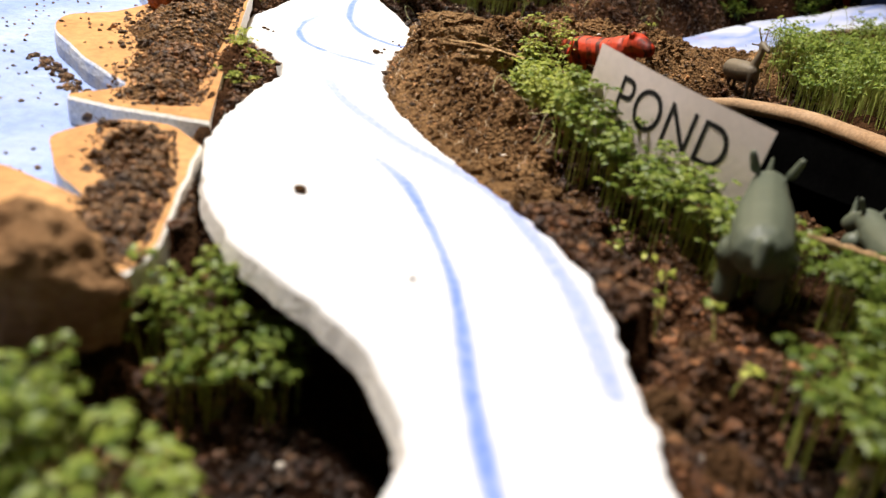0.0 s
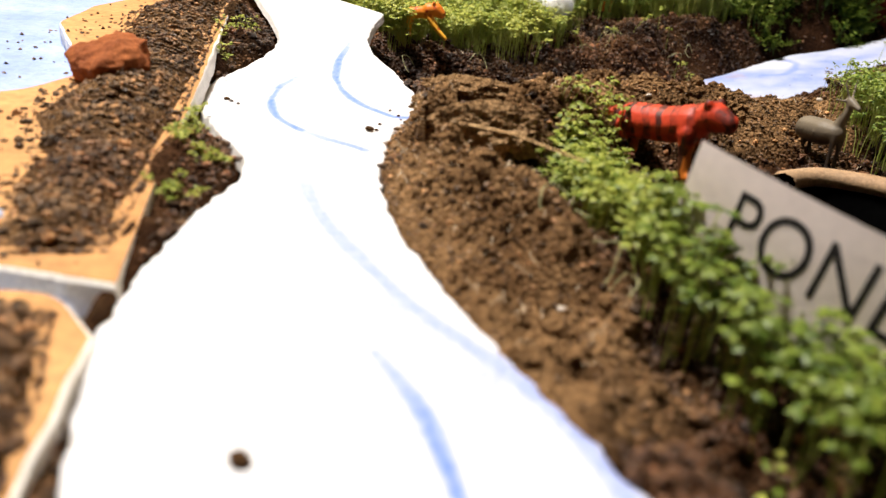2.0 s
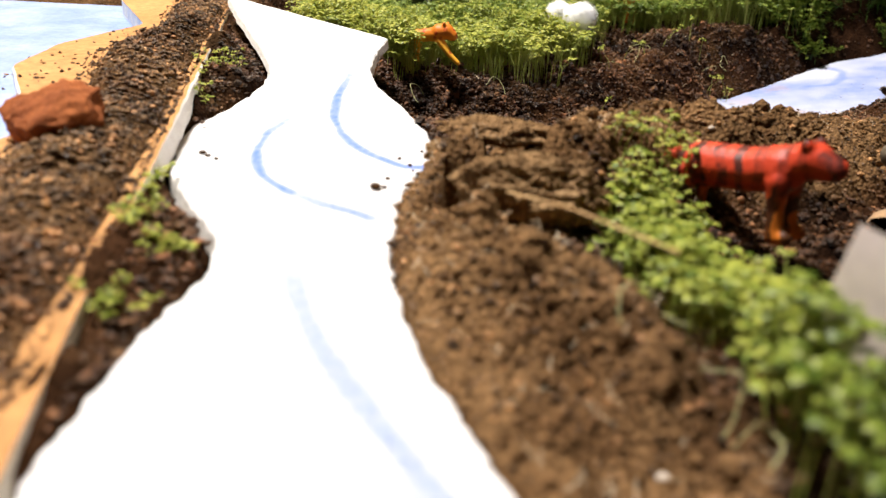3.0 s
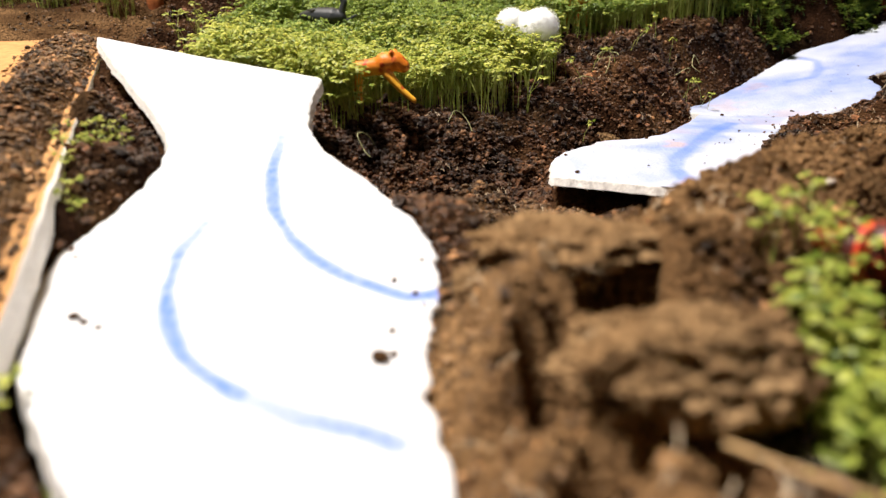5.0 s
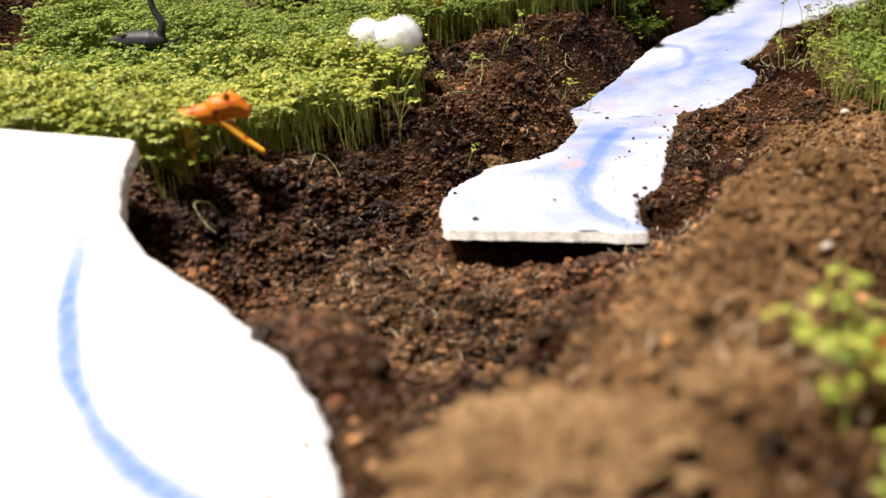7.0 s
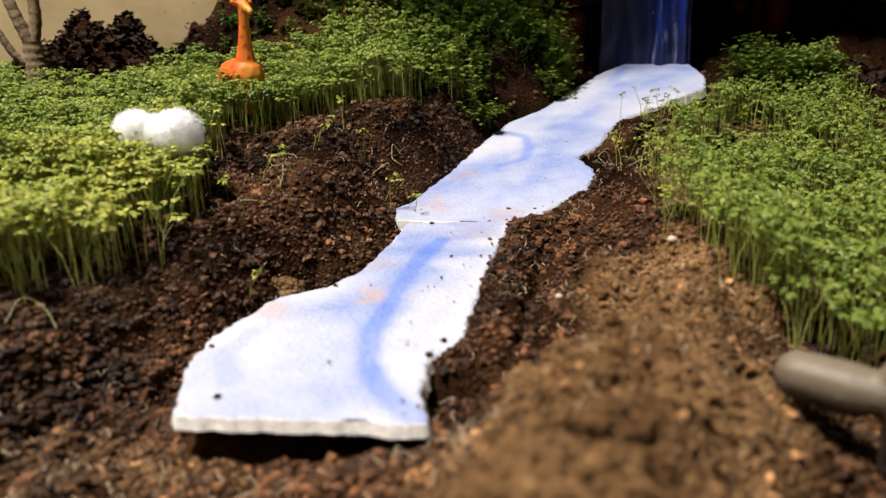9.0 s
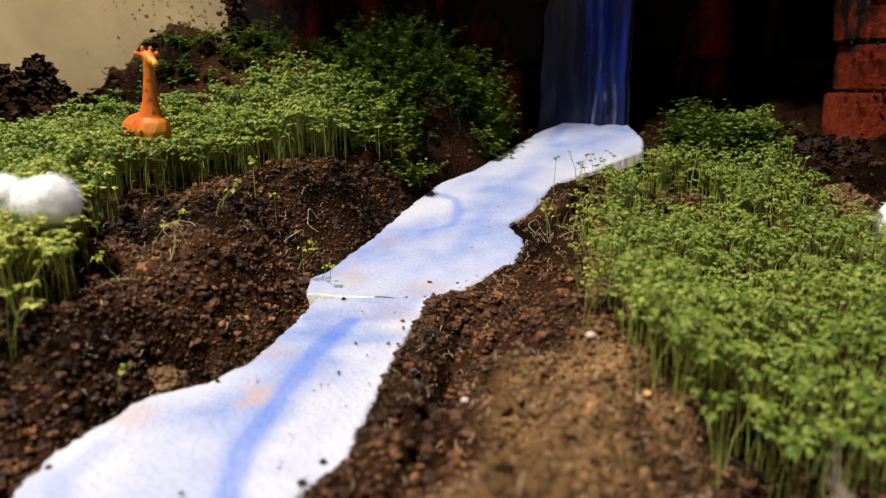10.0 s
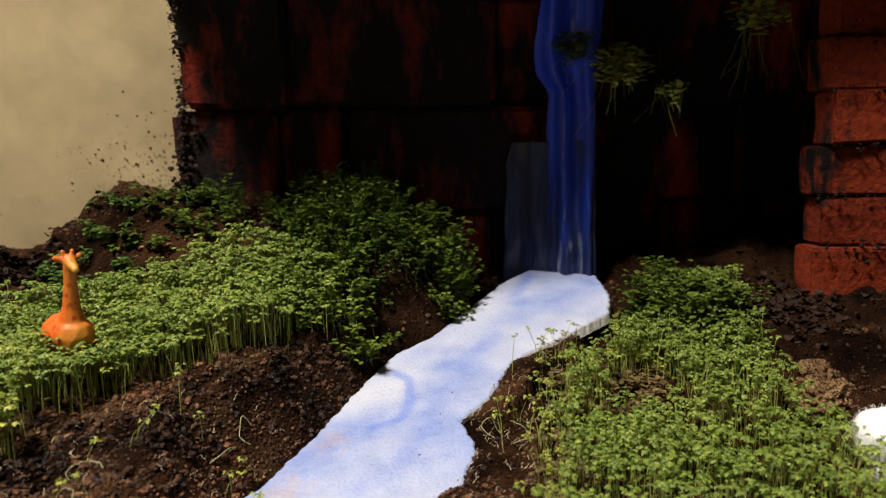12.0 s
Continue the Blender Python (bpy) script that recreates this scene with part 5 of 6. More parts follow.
def brick_stack(a, b, courses, base, depth, mats, label, seed, jut=0.012, tall=0.112, lengths=(0.07, 0.105, 0.105, 0.22), stagger=0.03, soft=0.005):
    """Bricks in courses, uneven in depth, with open joints."""
    g = np.random.default_rng(seed)
    a, b = Vector((*a, 0)), Vector((*b, 0))
    u = (b - a).normalized()
    back = Vector((-u.y, u.x, 0))
    turn = math.degrees(math.atan2(u.y, u.x))
    stack = new("brick_stack")
    stack.matrix_world = pose(a.x, a.y, base, 0, 0, turn)
    shapes = {}
    for c in range(courses):
        at = -stagger * (c % 2)
        while at < (b - a).length:
            w = float(g.choice(lengths))
            kind = (w, int(g.integers(0, 2)))
            if kind not in shapes:
                shapes[kind] = brick_mesh(w - 0.002, depth, tall - 0.001, 3.0 * len(shapes) + seed, soft)
                shapes[kind].materials.append(mats[0])
            ob = part("brick", shapes[kind], None, stack)
            ob.location = (at + w / 2, depth / 2 + g.uniform(-jut, jut), tall * (c + 0.5))
            ob.rotation_euler = (g.uniform(-0.02, 0.02), g.uniform(-0.015, 0.015), g.uniform(-0.06, 0.06))
            at += w
    # dark box added behind the bricks so that open joints stay dark
    bm = bmesh.new()
    bmesh.ops.create_cube(bm, size=1, matrix=Matrix.Translation(((b - a).length / 2 + 0.027, depth * 0.75, tall / 2 * courses)) @ Matrix.Diagonal(((b - a).length + 0.046, depth * 0.7, tall * courses, 1)))
    part("backing_box", bm, SOIL_BED, stack, "dark backing box added behind the bricks")
    return tagged(stack, label, "bricks")


brick_stack(WALL_A, WALL_B, 4, 0.10, 0.11, [BRICK], "stacked red bricks with broad black patches", 4, stagger=0.010)
brick_stack((0.815, 0.865), (0.985, 0.75), 9, 0.083, 0.035, [BRICK_RED], "stacked bare red bricks at the corner", 12, 0.003, 0.0485, (0.22, 0.105), 0.008, 0.002)


def shade_board():
    """Unseen boards added across the tops of the stacked bricks to shade the back."""
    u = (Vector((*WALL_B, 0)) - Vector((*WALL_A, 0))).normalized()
    ob = part("shade_board", brick_mesh(1.25, 0.46, 0.02, 3.0), TIMBER)
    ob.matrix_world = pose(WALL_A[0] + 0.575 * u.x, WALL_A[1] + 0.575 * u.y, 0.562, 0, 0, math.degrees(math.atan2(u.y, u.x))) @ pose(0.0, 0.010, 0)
    tagged(ob, "unseen wooden board added above the bricks to shade them", "board")
    top = part("shade_board", brick_mesh(0.64, 0.17, 0.02, 4.0), TIMBER)
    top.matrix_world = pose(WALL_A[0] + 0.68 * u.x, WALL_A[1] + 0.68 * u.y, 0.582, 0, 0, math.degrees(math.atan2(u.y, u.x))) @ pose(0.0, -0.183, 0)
    tagged(top, "short unseen board added to shade the corner bricks", "board")


shade_board()


def sheet_material(name, deep, light, streaks, thin=None):
    m, t, b = material(name, 0.35, 0, 0.5)
    where = coords(t)
    long = t.nodes.new("ShaderNodeMapping")
    long.inputs["Scale"].default_value = (1, 1, 0.12)
    t.links.new(where, long.inputs["Vector"])
    base = ramp(t, noise_at(t, 55.0, 4, 0.6, long.outputs[0]), [(0.35, deep), (0.68, light)])
    streak = ramp(t, noise_at(t, 85.0, 6, 0.7, long.outputs[0]), streaks)
    if thin:
        sep = t.nodes.new("ShaderNodeSeparateXYZ")
        t.links.new(where, sep.inputs[0])
        ragged = node(t, "ShaderNodeMath", operation="MULTIPLY_ADD")
        ragged.inputs[1].default_value = 0.22
        t.links.new(noise_at(t, 70.0, 4, 0.6, long.outputs[0]), ragged.inputs[0])
        t.links.new(sep.outputs[2], ragged.inputs[2])
        base = mix(t, ramp(t, ragged.outputs[0], [(thin[0], (0, 0, 0)), (thin[1], (1, 1, 1))]), thin[2], base)
    t.links.new(mix(t, streak, base, (0.55, 0.62, 0.78)), b.inputs["Base Color"])
    bump(t, b, noise_at(t, 110.0, 5, 0.65, long.outputs[0]), 0.8, 0.003)
    return m


def waterfall():
    """A slate blue sheet below and a vivid blue one that hangs over it."""
    fall = new("waterfall_sheet")
    fall.matrix_world = pose(0.663, 1.080, 0.135, 0, 0, -55)
    slate = sheet_material("slate_sheet", (0.008, 0.012, 0.042), (0.022, 0.032, 0.092), [(0.60, (0, 0, 0)), (0.78, (0.35, 0.35, 0.35))])
    vivid = sheet_material("blue_sheet", (0.010, 0.035, 0.55), (0.020, 0.10, 0.95), [(0.58, (0, 0, 0)), (0.72, (0.6, 0.6, 0.6))], (0.16, 0.34, (0.014, 0.022, 0.085)))
    rows, cols = 90, 40
    u = np.linspace(0, 1, cols)[None, :]
    for name, mat, heights, left, right, fore in (
            ("lower_sheet", slate, (0.0, 0.009, 0.09, 0.125, 0.15), (-0.047, -0.047, -0.044, -0.043, -0.036), (0.0538, 0.0538, 0.053, 0.0535, 0.050), 0.0),
            ("upper_sheet", vivid, (0.0, 0.085, 0.14, 0.20, 0.22, 0.254, 0.293, 0.42), (0.004, 0.004, 0.003, 0.002, -0.009, -0.011, -0.005, -0.005),
             (0.050, 0.050, 0.0525, 0.0516, 0.053, 0.056, 0.059, 0.060), -0.006)):
        z = np.linspace(heights[0], heights[-1], rows)[:, None]
        lo = np.interp(z, heights, left) + 0.004 * fbm(z * 9, 0 * z + 1.5, 0.3, 4)
        hi = np.interp(z, heights, right) + 0.003 * fbm(z * 9, 0 * z + 7.5, 0.3, 4)
        x = lo + u * (hi - lo)
        y = fore + 0.005 * np.sin(u * 11 + 6 * z) + 0.010 * fbm(x * 3, z + 0 * u, 0.10, 3)
        front = np.stack([x, y, z + 0 * u], -1).reshape(-1, 3)
        f = grid_faces(rows, cols)
        ring = np.r_[np.arange(cols), np.arange(2 * cols - 1, rows * cols, cols), np.arange(rows * cols - 2, (rows - 1) * cols - 1, -1), np.arange((rows - 2) * cols, 0, -cols)]
        edge = np.stack([ring, ring + len(front), np.roll(ring, -1) + len(front), np.roll(ring, -1)], 1)
        part(name, mesh_from(name, np.vstack([front, front + [0, 0.0025, 0]]), np.vstack([f, f[:, ::-1] + len(front), edge])), mat, fall)
    tagged(fall, "deep blue painted sheets hanging as a waterfall", "waterfall")


waterfall()


def hanging_plant(at, r, n, seed, label, mat, droop=0.014):
    """A tuft rooted in a joint: leaves above, pale roots below."""
    g = np.random.default_rng(seed)
    thing = new("hanging_plant")
    thing.location = at
    V, F = [], []
    for k in range(n):
        d = g.normal(size=3)
        p = d / np.linalg.norm(d) * r * g.random() ** 0.5 * np.array([1.2, 1.0, 0.8])
        w = g.uniform(0, 6.283)
        e = np.array([math.cos(w), math.sin(w), g.uniform(-0.3, 0.5)])
        s = np.cross(e, [0, 0, 1.0])
        ln = g.uniform(0.005, 0.010)
        i = len(V)
        V += [p, p + e * ln * 0.5 + s * ln * 0.42, p + e * ln, p + e * ln * 0.5 - s * ln * 0.42]
        F += [(i, i + 1, i + 2), (i, i + 2, i + 3)]
    part("foliage", mesh_from("foliage", V, F, False), mat, thing)
    V, F = [], []
    for k in range(16):
        p = g.uniform(-1, 1, 3) * r * 0.8
        side = g.normal(size=3) * 0.012
        for j in range(4):
            c = p + side * (j / 3) ** 2 + np.array([0, 0, -droop * j * (0.5 + 0.5 * (k % 5) / 4)])
            V += [c + [0.0003, 0, 0], c - [0.0003, 0, 0]]
            if j:
                i = len(V) - 4
                F.append((i, i + 1, i + 3, i + 2))
    part("root_tuft", mesh_from("root_tuft", V, F), STEM, thing)
    tagged(thing, label, "plant")


hanging_plant((0.692, 1.004, 0.356), 0.026, 520, 61, "green moss tuft with hanging roots before the waterfall", LEAF, 0.012)
hanging_plant((0.722, 0.968, 0.330), 0.016, 60, 64, "thin withered tuft with roots on the bricks", STEM, 0.008)
hanging_plant((0.664, 1.040, 0.376), 0.022, 300, 62, "dark moss tuft on the blue waterfall sheet", LEAF_SHADED, 0.004)
hanging_plant((0.775, 0.914, 0.398), 0.026, 260, 63, "mossy tuft with pale roots between the bricks", LEAF, 0.020)


def box(name, x0, x1, y0, y1, z0, z1, mat, label, category, kind="structure"):
    bm = bmesh.new()
    bmesh.ops.create_cube(bm, size=1, matrix=Matrix.Translation(((x0 + x1) / 2, (y0 + y1) / 2, (z0 + z1) / 2)) @ Matrix.Diagonal((x1 - x0, y1 - y0, z1 - z0, 1)))
    return tagged(part(name, bm, mat), label, category, kind=kind)


box("wall_north", -2.4, 2.4, 1.46, 1.56, -0.6, CEIL, CREAM, "cream painted plaster wall with stains", "wall")
# unseen walls, floor and ceiling added, dark so that they bounce little
box("wall_south", -2.4, 2.4, -2.1, -2.0, -0.6, CEIL, PLASTER, "plain painted room wall", "wall")
box("wall_west", -2.5, -2.4, -2.1, 1.56, -0.6, CEIL, PLASTER, "plain painted room wall", "wall")
box("wall_east", 2.4, 2.5, -2.1, 1.56, -0.6, CEIL, PLASTER, "plain painted room wall", "wall")
box("floor", -2.5, 2.5, -2.1, 1.56, -0.70, -0.6, PLASTER, "plain floor of the room", "floor")
H = 0.46
box("ceiling", -2.5, SKY_X - H, -2.1, 1.56, CEIL, CEIL + 0.12, PLASTER, "plain painted ceiling", "ceiling")
box("ceiling", SKY_X + H, 2.5, -2.1, 1.56, CEIL, CEIL + 0.12, PLASTER, "plain painted ceiling", "ceiling")
box("ceiling", SKY_X - H, SKY_X + H, -2.1, SKY_Y - H, CEIL, CEIL + 0.12, PLASTER, "plain painted ceiling", "ceiling")
box("ceiling", SKY_X - H, SKY_X + H, SKY_Y + H, 1.56, CEIL, CEIL + 0.12, PLASTER, "plain painted ceiling", "ceiling")


# ---- crumbs fallen on foam, boards and wall ----
def bit(x, y, top, r, seed, label="small brown crumb of soil lying on the foam"):
    ob = rock("soil_crumb", (x, y, float(top(x, y)) + 0.45 * r), (r, r * 0.85, r * 0.6), seed * 50, SOIL_BED, label, seed, 6)
    set_dry(ob.data, np.full(len(ob.data.vertices), 0.35))
    ob["category"], ob["group"] = "crumb", "crumbs fallen on the foam"


for x, y, r in ((-0.0443, 0.2485, 0.0027), (-0.0398, 0.5066, 0.0027), (-0.0362, 0.5085, 0.0014), (-0.0355, 0.521, 0.0011), (-0.127, 0.544, 0.0019), (-0.1235, 0.5405, 0.0014), (-0.1185, 0.5366, 0.0011),
                (-0.0206, 0.5678, 0.0010), (-0.0317, 0.5534, 0.0012), (-0.0176, 0.5449, 0.0014), (-0.0259, 0.5429, 0.0013), (-0.0243, 0.5347, 0.0009), (0.0004, 0.1917, 0.0010)):
    bit(x, y, foam_1_z, r, 40 * r * 1000 + x)
for x, y, r in ((0.0931, 0.7282, 0.0015), (0.1018, 0.7753, 0.0012), (0.175, 0.712, 0.0018), (0.187, 0.7207, 0.0015), (0.3371, 0.8827, 0.0020), (0.318, 0.850, 0.0026), (0.275, 0.8858, 0.0017),
                (0.1749, 0.8124, 0.0013), (0.1902, 0.8016, 0.0008), (0.3966, 0.9375, 0.0008), (0.6218, 1.0205, 0.0012), (0.6258, 0.9894, 0.0012)):
    bit(x, y, foam_2_z, r, 60 * r * 1000 + x)


def sprinkle(label, x, y, top, rng, low=0.0006, high=0.0016):
    size = rng.uniform(low, high, len(x))
    clods("soil_crumbs", x, y, top(x, y) + 0.3 * size, size, label, rng)


rng = np.random.default_rng(88)
x, y = rng.uniform(-0.26, -0.10, 500), rng.uniform(0.32, 0.8, 500)
k = inside(x, y, LAND_A, LAND_A[:1]) > 0.002
sprinkle("loose crumbs of soil on orange paint", x[k], y[k], board_z, rng)
x, y = rng.uniform(-0.30, -0.14, 420), rng.uniform(0.28, 0.75, 420)
k = inside(x, y, LAND_A, LAND_A[:1]) < -0.002
sprinkle("loose crumbs of soil on the painted sea", x[k], y[k], lambda x, y: board_z(x, y) - 0.0135, rng)
# soil at the coast and the shadow there, both given as dark crumbs
q = rng.random(150)
x, y = -0.156 - 0.072 * q - np.abs(rng.normal(0, 0.006, 150)), 0.352 + 0.078 * q - 0.5 * np.abs(rng.normal(0, 0.006, 150))
sprinkle("dark crumbs for soil and shadow along the painted coast", x, y, lambda x, y: board_z(x, y) - 0.0135, rng, 0.0007, 0.0024)
x, y = rng.uniform(0.08, 0.45, 500), rng.uniform(0.67, 1.0, 500)
k = np.maximum(inside(x, y, FOAM_2_LEFT, FOAM_2_RIGHT), inside(x, y, FOAM_3_LEFT, FOAM_3_RIGHT)) > 0
k &= rng.random(500) < smooth(0.05, 0.0, line_distance(x, y, FOAM_2_RIGHT[:-1] + FOAM_3_RIGHT[:9]))
sprinkle("fine soil crumbs at the edge of the river", x[k], y[k], lambda x, y: foam_2_z(x, y) + 0.001, rng, 0.0004, 0.0011)
n = 420
wx, wz = 0.375 - np.abs(rng.normal(0, 0.055, n)), 0.215 + np.abs(rng.normal(0, 0.05, n))
size = 0.0006 * (1 + rng.pareto(2.2, n)).clip(1, 3.5)
clods("soil_flecks", wx, 1.4600 + 0.45 * size, wz, size, "dark flecks of dried mud on the cream wall", rng)

# mud along the edge of the bricks
n = 1500
wz = rng.uniform(0.18, 0.52, n)
wx = 0.346 + 0.012 * fbm(wz, 0 * wz, 0.05, 3) + rng.normal(0, 0.0045, n)
clods("mud_smear", wx, 1.272 + rng.normal(0, 0.006, n), wz, 0.0008 * (1 + rng.pareto(1.8, n)).clip(1, 4), "dark mud smeared on the edge of the bricks", rng, MUD)


# ---- lumps of earth on the mound ----
def lump(at, r, seed, dry=0.7, label="crumbly brown lump of dry earth on the mound", crumbs=0):
    bm = bmesh.new()
    bmesh.ops.create_icosphere(bm, subdivisions=5, radius=1)
    for v in bm.verts:
        p = v.co * 1.0
        k = 1 + 0.35 * noise.noise(p * 1.3 + Vector((seed, 0, 0))) + 0.22 * noise.noise(p * 3.5 + Vector((0, seed, 0))) + 0.13 * noise.noise(p * 7.0) + 0.05 * noise.noise(p * 17) + 0.02 * noise.noise(p * 40)
        v.co = Vector((p.x * r[0], p.y * r[1], p.z * r[2])) * k
    me = bpy.data.meshes.new("earth_clod")
    bm.to_mesh(me)
    bm.free()
    set_dry(me, np.full(len(me.vertices), dry))
    ob = part("earth_clod", me, SOIL_LUMP)
    ob.matrix_world = pose(*at, 0, 0, seed * 40)
    if crumbs:
        g = np.random.default_rng(int(seed * 10) + 3)
        skin = np.array([(ob.matrix_world @ v.co)[:] for v in me.vertices])
        skin = skin[skin[:, 2] > at[2] - 0.4 * r[2]]
        skin = skin[g.integers(0, len(skin), crumbs)]
        clods("soil_crumbs", skin[:, 0], skin[:, 1], skin[:, 2], 0.00042 * (1 + g.pareto(2.6, crumbs)).clip(1, 2.6), "fine crumbs clinging to a lump of earth", g, SOIL_LUMP)
    return tagged(ob, label, "clod", "lumps of earth")


lump((0.024, 0.462, 0.0955), (0.027, 0.0150, 0.0122), 0.0, 1.0, crumbs=1500)
lump((0.015, 0.513, 0.1065), (0.024, 0.016, 0.0055), 4.0, 0.95, crumbs=700)
lump((0.052, 0.512, 0.106), (0.012, 0.010, 0.006), 2.0, 0.95, crumbs=500)
lump((-0.008, 0.516, 0.096), (0.011, 0.009, 0.005), 6.0, 0.95, crumbs=500)
for x, y, rx, ry, rz, dry in ((0.05, 0.30, 0.008, 0.007, 0.006, 0.5),
                             (0.158, 0.845, 0.010, 0.008, 0.007, 0.75), (0.075, 0.165, 0.006, 0.006, 0.005, 0.3),
                             (0.085, 0.142, 0.007, 0.006, 0.005, 0.2), (0.07, 0.12, 0.006, 0.006, 0.005, 0.4), (0.095, 0.19, 0.005, 0.005, 0.004, 0.3), (0.08, 0.225, 0.005, 0.005, 0.004, 0.5)):
    lump((x, y, float(rough_z(x, y)) + 0.35 * rz), (rx, ry, rz), 31 * x + 57 * y, dry)


# ---- dead leaves and a forked dry stump before the cream wall ----
def leaf_litter():
    g = np.random.default_rng(93)
    V, F = [], []
    grid = grid_faces(4, 4)
    for k in range(1700):
        # dark debris by the corner bricks, also added to darken the shaded soil
        x, y = ((g.normal(0.13, 0.045), 1.285 + 0.03 * g.normal()), (g.normal(0.13, 0.045), 1.285 + 0.03 * g.normal()), (g.normal(-0.075, 0.025), g.normal(1.27, 0.02)), (g.normal(0.775, 0.03), g.normal(0.885, 0.035)))[k % 4]
        z = float(rough_z(x, y)) + g.uniform(0.0, 0.007)
        s = g.uniform(0.0025, 0.006)
        a, b = np.meshgrid(np.linspace(-1, 1, 4), np.linspace(-0.6, 0.6, 4))
        p = np.stack([a * (1 - 0.5 * b * b), b * (1 - 0.7 * a * a), g.uniform(0.1, 0.6) * a * a + g.uniform(-0.4, 0.5) * b * b + 0.12 * g.normal(size=a.shape)], -1).reshape(-1, 3) * s
        m = np.array(Matrix.Rotation(g.uniform(0, 6.28), 3, "Z") @ Matrix.Rotation(g.normal() * 0.7, 3, "X"))
        F.append(grid + len(V) * 16)
        V.append(p @ m.T + [x, y, z])
    tagged(part("leaf_litter", mesh_from("leaf_litter", np.vstack(V), np.vstack(F)), DEAD_LEAF), "heap of dark crumpled dead leaves before the wall", "leaves", kind="stuff")


DEAD_LEAF = simple("dead_leaf", [(0.3, (0.022, 0.012, 0.008)), (0.7, (0.055, 0.032, 0.02))], 60.0, 0.85, 0.15)
leaf_litter()
BARK = simple("grey_bark", [(0.3, (0.16, 0.11, 0.065)), (0.7, (0.34, 0.25, 0.15))], 70.0, 0.9, 0.2, 0.002, 200.0)
stump = new("dry_stump")
foot = float(rough_z(0.064, 1.25)) - 0.004
stump.location = (0.064, 1.25, foot)
for name, pts, r in (("trunk", [(0, 0, 0), (0.002, 0, 0.02), (0.003, 0, 0.045)], 0.011), ("branch", [(0.003, 0, 0.04), (-0.004, 0, 0.062), (-0.012, 0.002, 0.095)], 0.006),
                     ("branch", [(0.003, 0, 0.04), (0.010, 0, 0.065), (0.012, -0.002, 0.10)], 0.006), ("branch", [(0.0, 0, 0.02), (-0.014, 0, 0.035), (-0.024, 0, 0.06)], 0.004)):
    ob = stick(pts, r, BARK, "", name, 0.05)
    for key in ("label", "category"):
        if key in ob:
            del ob[key]
    ob.parent = stump
tagged(stump, "forked dry grey stump standing before the cream wall", "stump")

# mud and cracks over the bare corner bricks
n = 1400
q = rng.random(n)
wz = rng.choice([0.132, 0.18, 0.229, 0.277, 0.326, 0.374, 0.42], n) + rng.normal(0, 0.0045, n)
clods("mud_smear", 0.806 + 0.18 * q + rng.normal(0, 0.003, n), 0.866 - 0.122 * q + rng.normal(0, 0.003, n), wz, 0.0006 * (1 + rng.pareto(2.0, n)).clip(1, 3.5), "dark mud in the joints of the corner bricks", rng, MUD)


lump((0.655, 0.778, 0.098), (0.030, 0.018, 0.014), 9.0, 1.0, "pale crumbly lump of earth at the lawn's edge", 1200)
lump((0.690, 0.800, 0.100), (0.022, 0.016, 0.012), 5.0, 0.9, "pale crumbly lump of earth at the lawn's edge", 800)

# white specks of dried paint on the waterfall
n = 90
h = 0.20 + 0.32 * rng.random(n)
q = rng.normal(0, 0.012, n)
me = clods("paint_specks", 0.668 + 0.57 * q, 1.075 - 0.82 * q, h, 0.0003 * (1 + rng.pareto(1.5, n)).clip(1, 6), "pale specks of dried paint on the waterfall", rng, FOAM_EDGE)
me["category"] = "paint"


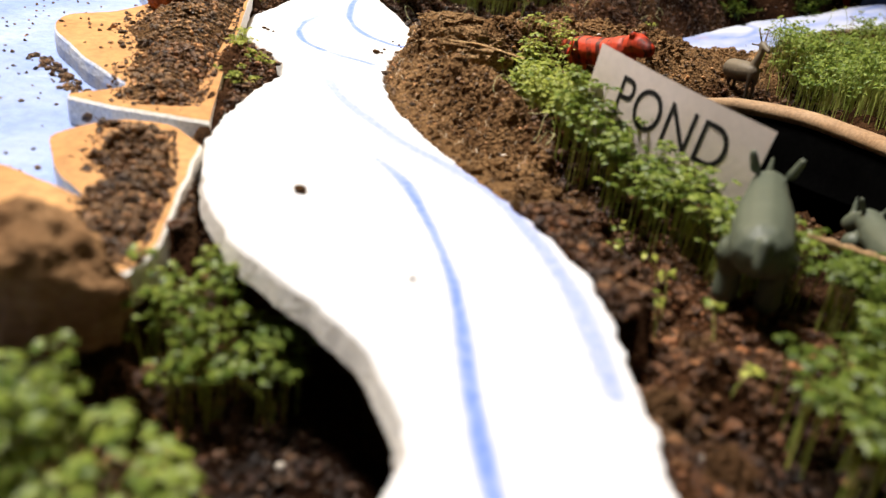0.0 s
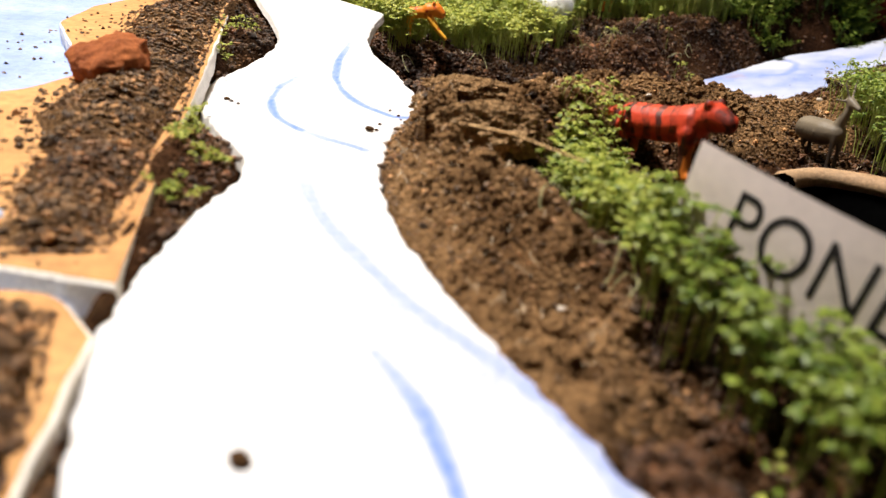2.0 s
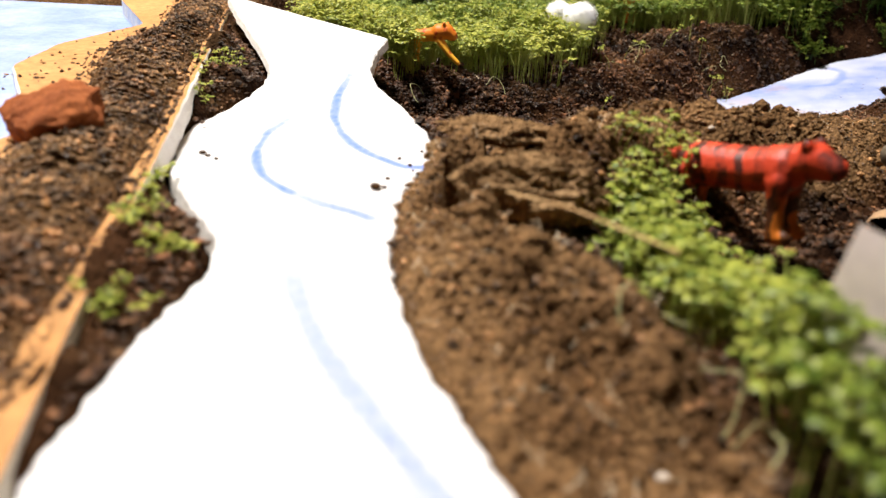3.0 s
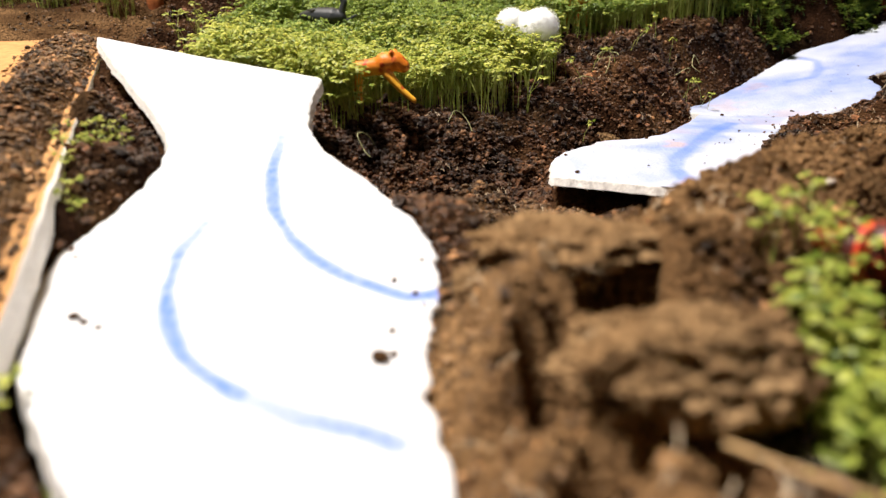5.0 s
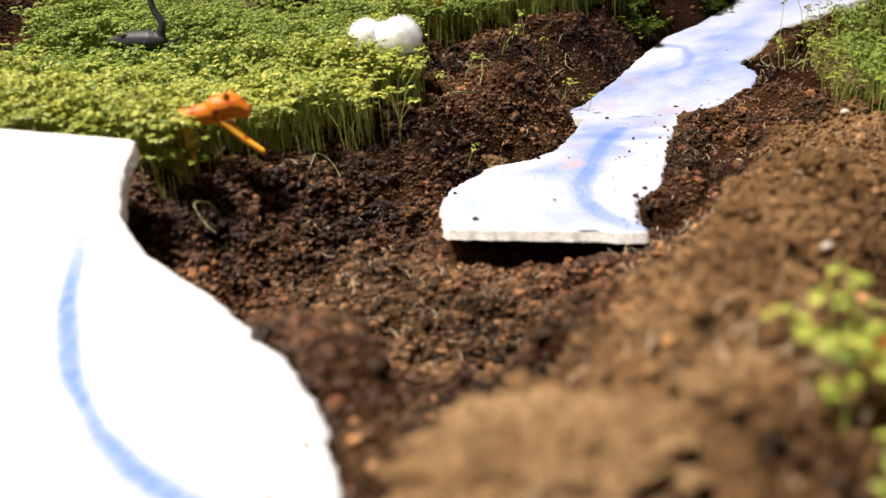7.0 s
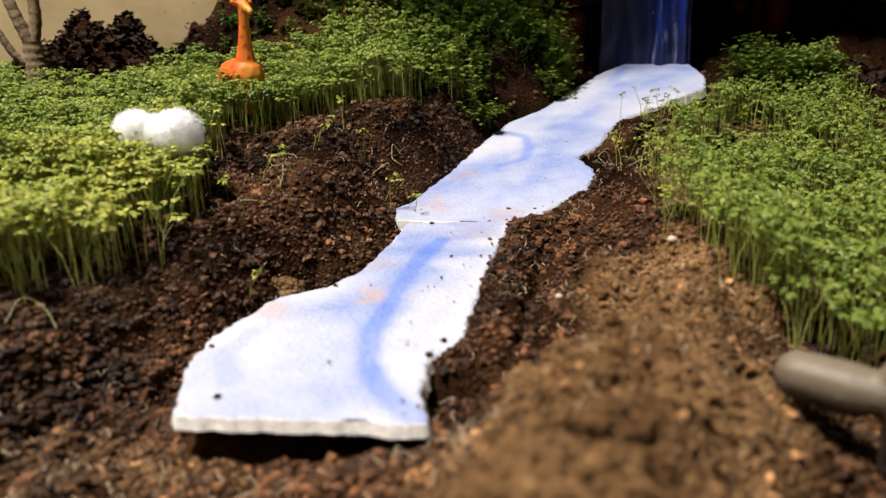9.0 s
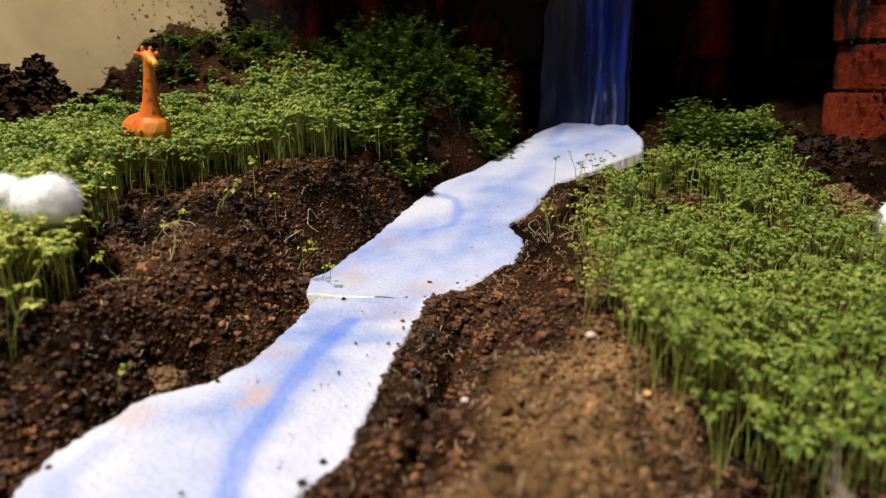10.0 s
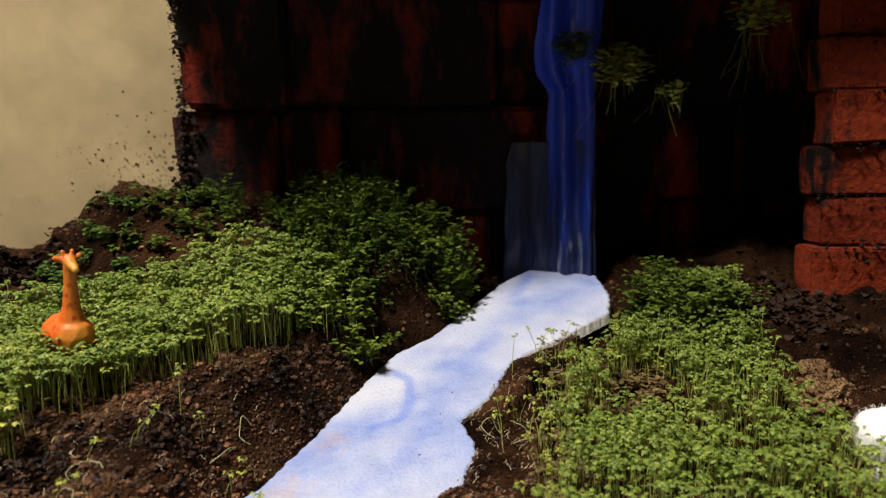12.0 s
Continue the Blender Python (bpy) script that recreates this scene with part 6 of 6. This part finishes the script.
# pale grains scattered in the soil
PERLITE = simple("pale_grain", [(0.3, (0.50, 0.42, 0.33)), (0.7, (0.74, 0.68, 0.60))], 200.0, 0.9, 0.2, 0.0005, 400.0)
for k, (x, y, r) in enumerate(((-0.032, 0.159, 0.0014), (-0.012, 0.136, 0.0014), (0.258, 0.73, 0.0022), (0.319, 0.716, 0.0026), (0.125, 0.558, 0.0018),
                               (0.15, 0.905, 0.0026), (0.21, 0.70, 0.0018), (0.08, 0.15, 0.0020), (0.04, 0.34, 0.0016), (0.29, 0.70, 0.0022))):
    grain = rock("pebble", (x, y, float(rough_z(x, y)) + 0.5 * r), (r, 0.85 * r, 0.75 * r), 47 * k, PERLITE, "small pale grain lying in the soil", 1.7 + k)
    grain["group"] = "pale grains in the soil"
for k, (x, y) in enumerate(((0.052, 0.345), (0.045, 0.372), (0.05, 0.385), (0.056, 0.33))):
    sprout(x, y, 0.008, 2.1 * k, 900 + k)

# fine pale root fibres caught in the crumbs
def root_fibres(count, seed):
    g = np.random.default_rng(seed)
    V, F = [], []
    spans = ((0.16, 0.30, 0.60, 0.86), (0.12, 0.34, 0.80, 0.99), (-0.02, 0.10, 0.30, 0.55), (0.0, 0.16, 0.62, 0.80), (0.36, 0.52, 0.82, 0.93))
    while len(V) < count * 12:
        x0, x1, y0, y1 = spans[int(g.integers(0, len(spans)))]
        x, y, w = g.uniform(x0, x1), g.uniform(y0, y1), g.uniform(0, 6.283)
        if not free_of_foam(np.array([x]), np.array([y]), 0.006)[0]:
            continue
        z0 = float(rough_z(x, y)) + 0.0012
        step, curl = g.uniform(0.0008, 0.0020), g.uniform(-0.5, 0.5)
        i = len(V)
        for k in range(6):
            side = np.array([-math.sin(w), math.cos(w), 0]) * 0.00016
            p = np.array([x, y, z0 + 0.0022 * math.sin(k * 0.63) * g.uniform(0.5, 1.3)])
            V += [p + side, p - side]
            if k:
                F.append((i + 2 * k - 2, i + 2 * k - 1, i + 2 * k + 1, i + 2 * k))
            x, y, w = x + step * math.cos(w), y + step * math.sin(w), w + curl
    fibre = simple("root_fibre", [(0.3, (0.42, 0.31, 0.19)), (0.7, (0.66, 0.54, 0.38))], 90.0, 0.7)
    tagged(part("root_fibres", mesh_from("root_fibres", V, F), fibre), "fine pale root fibres lying in the soil", "roots", kind="stuff")


root_fibres(900, 17)
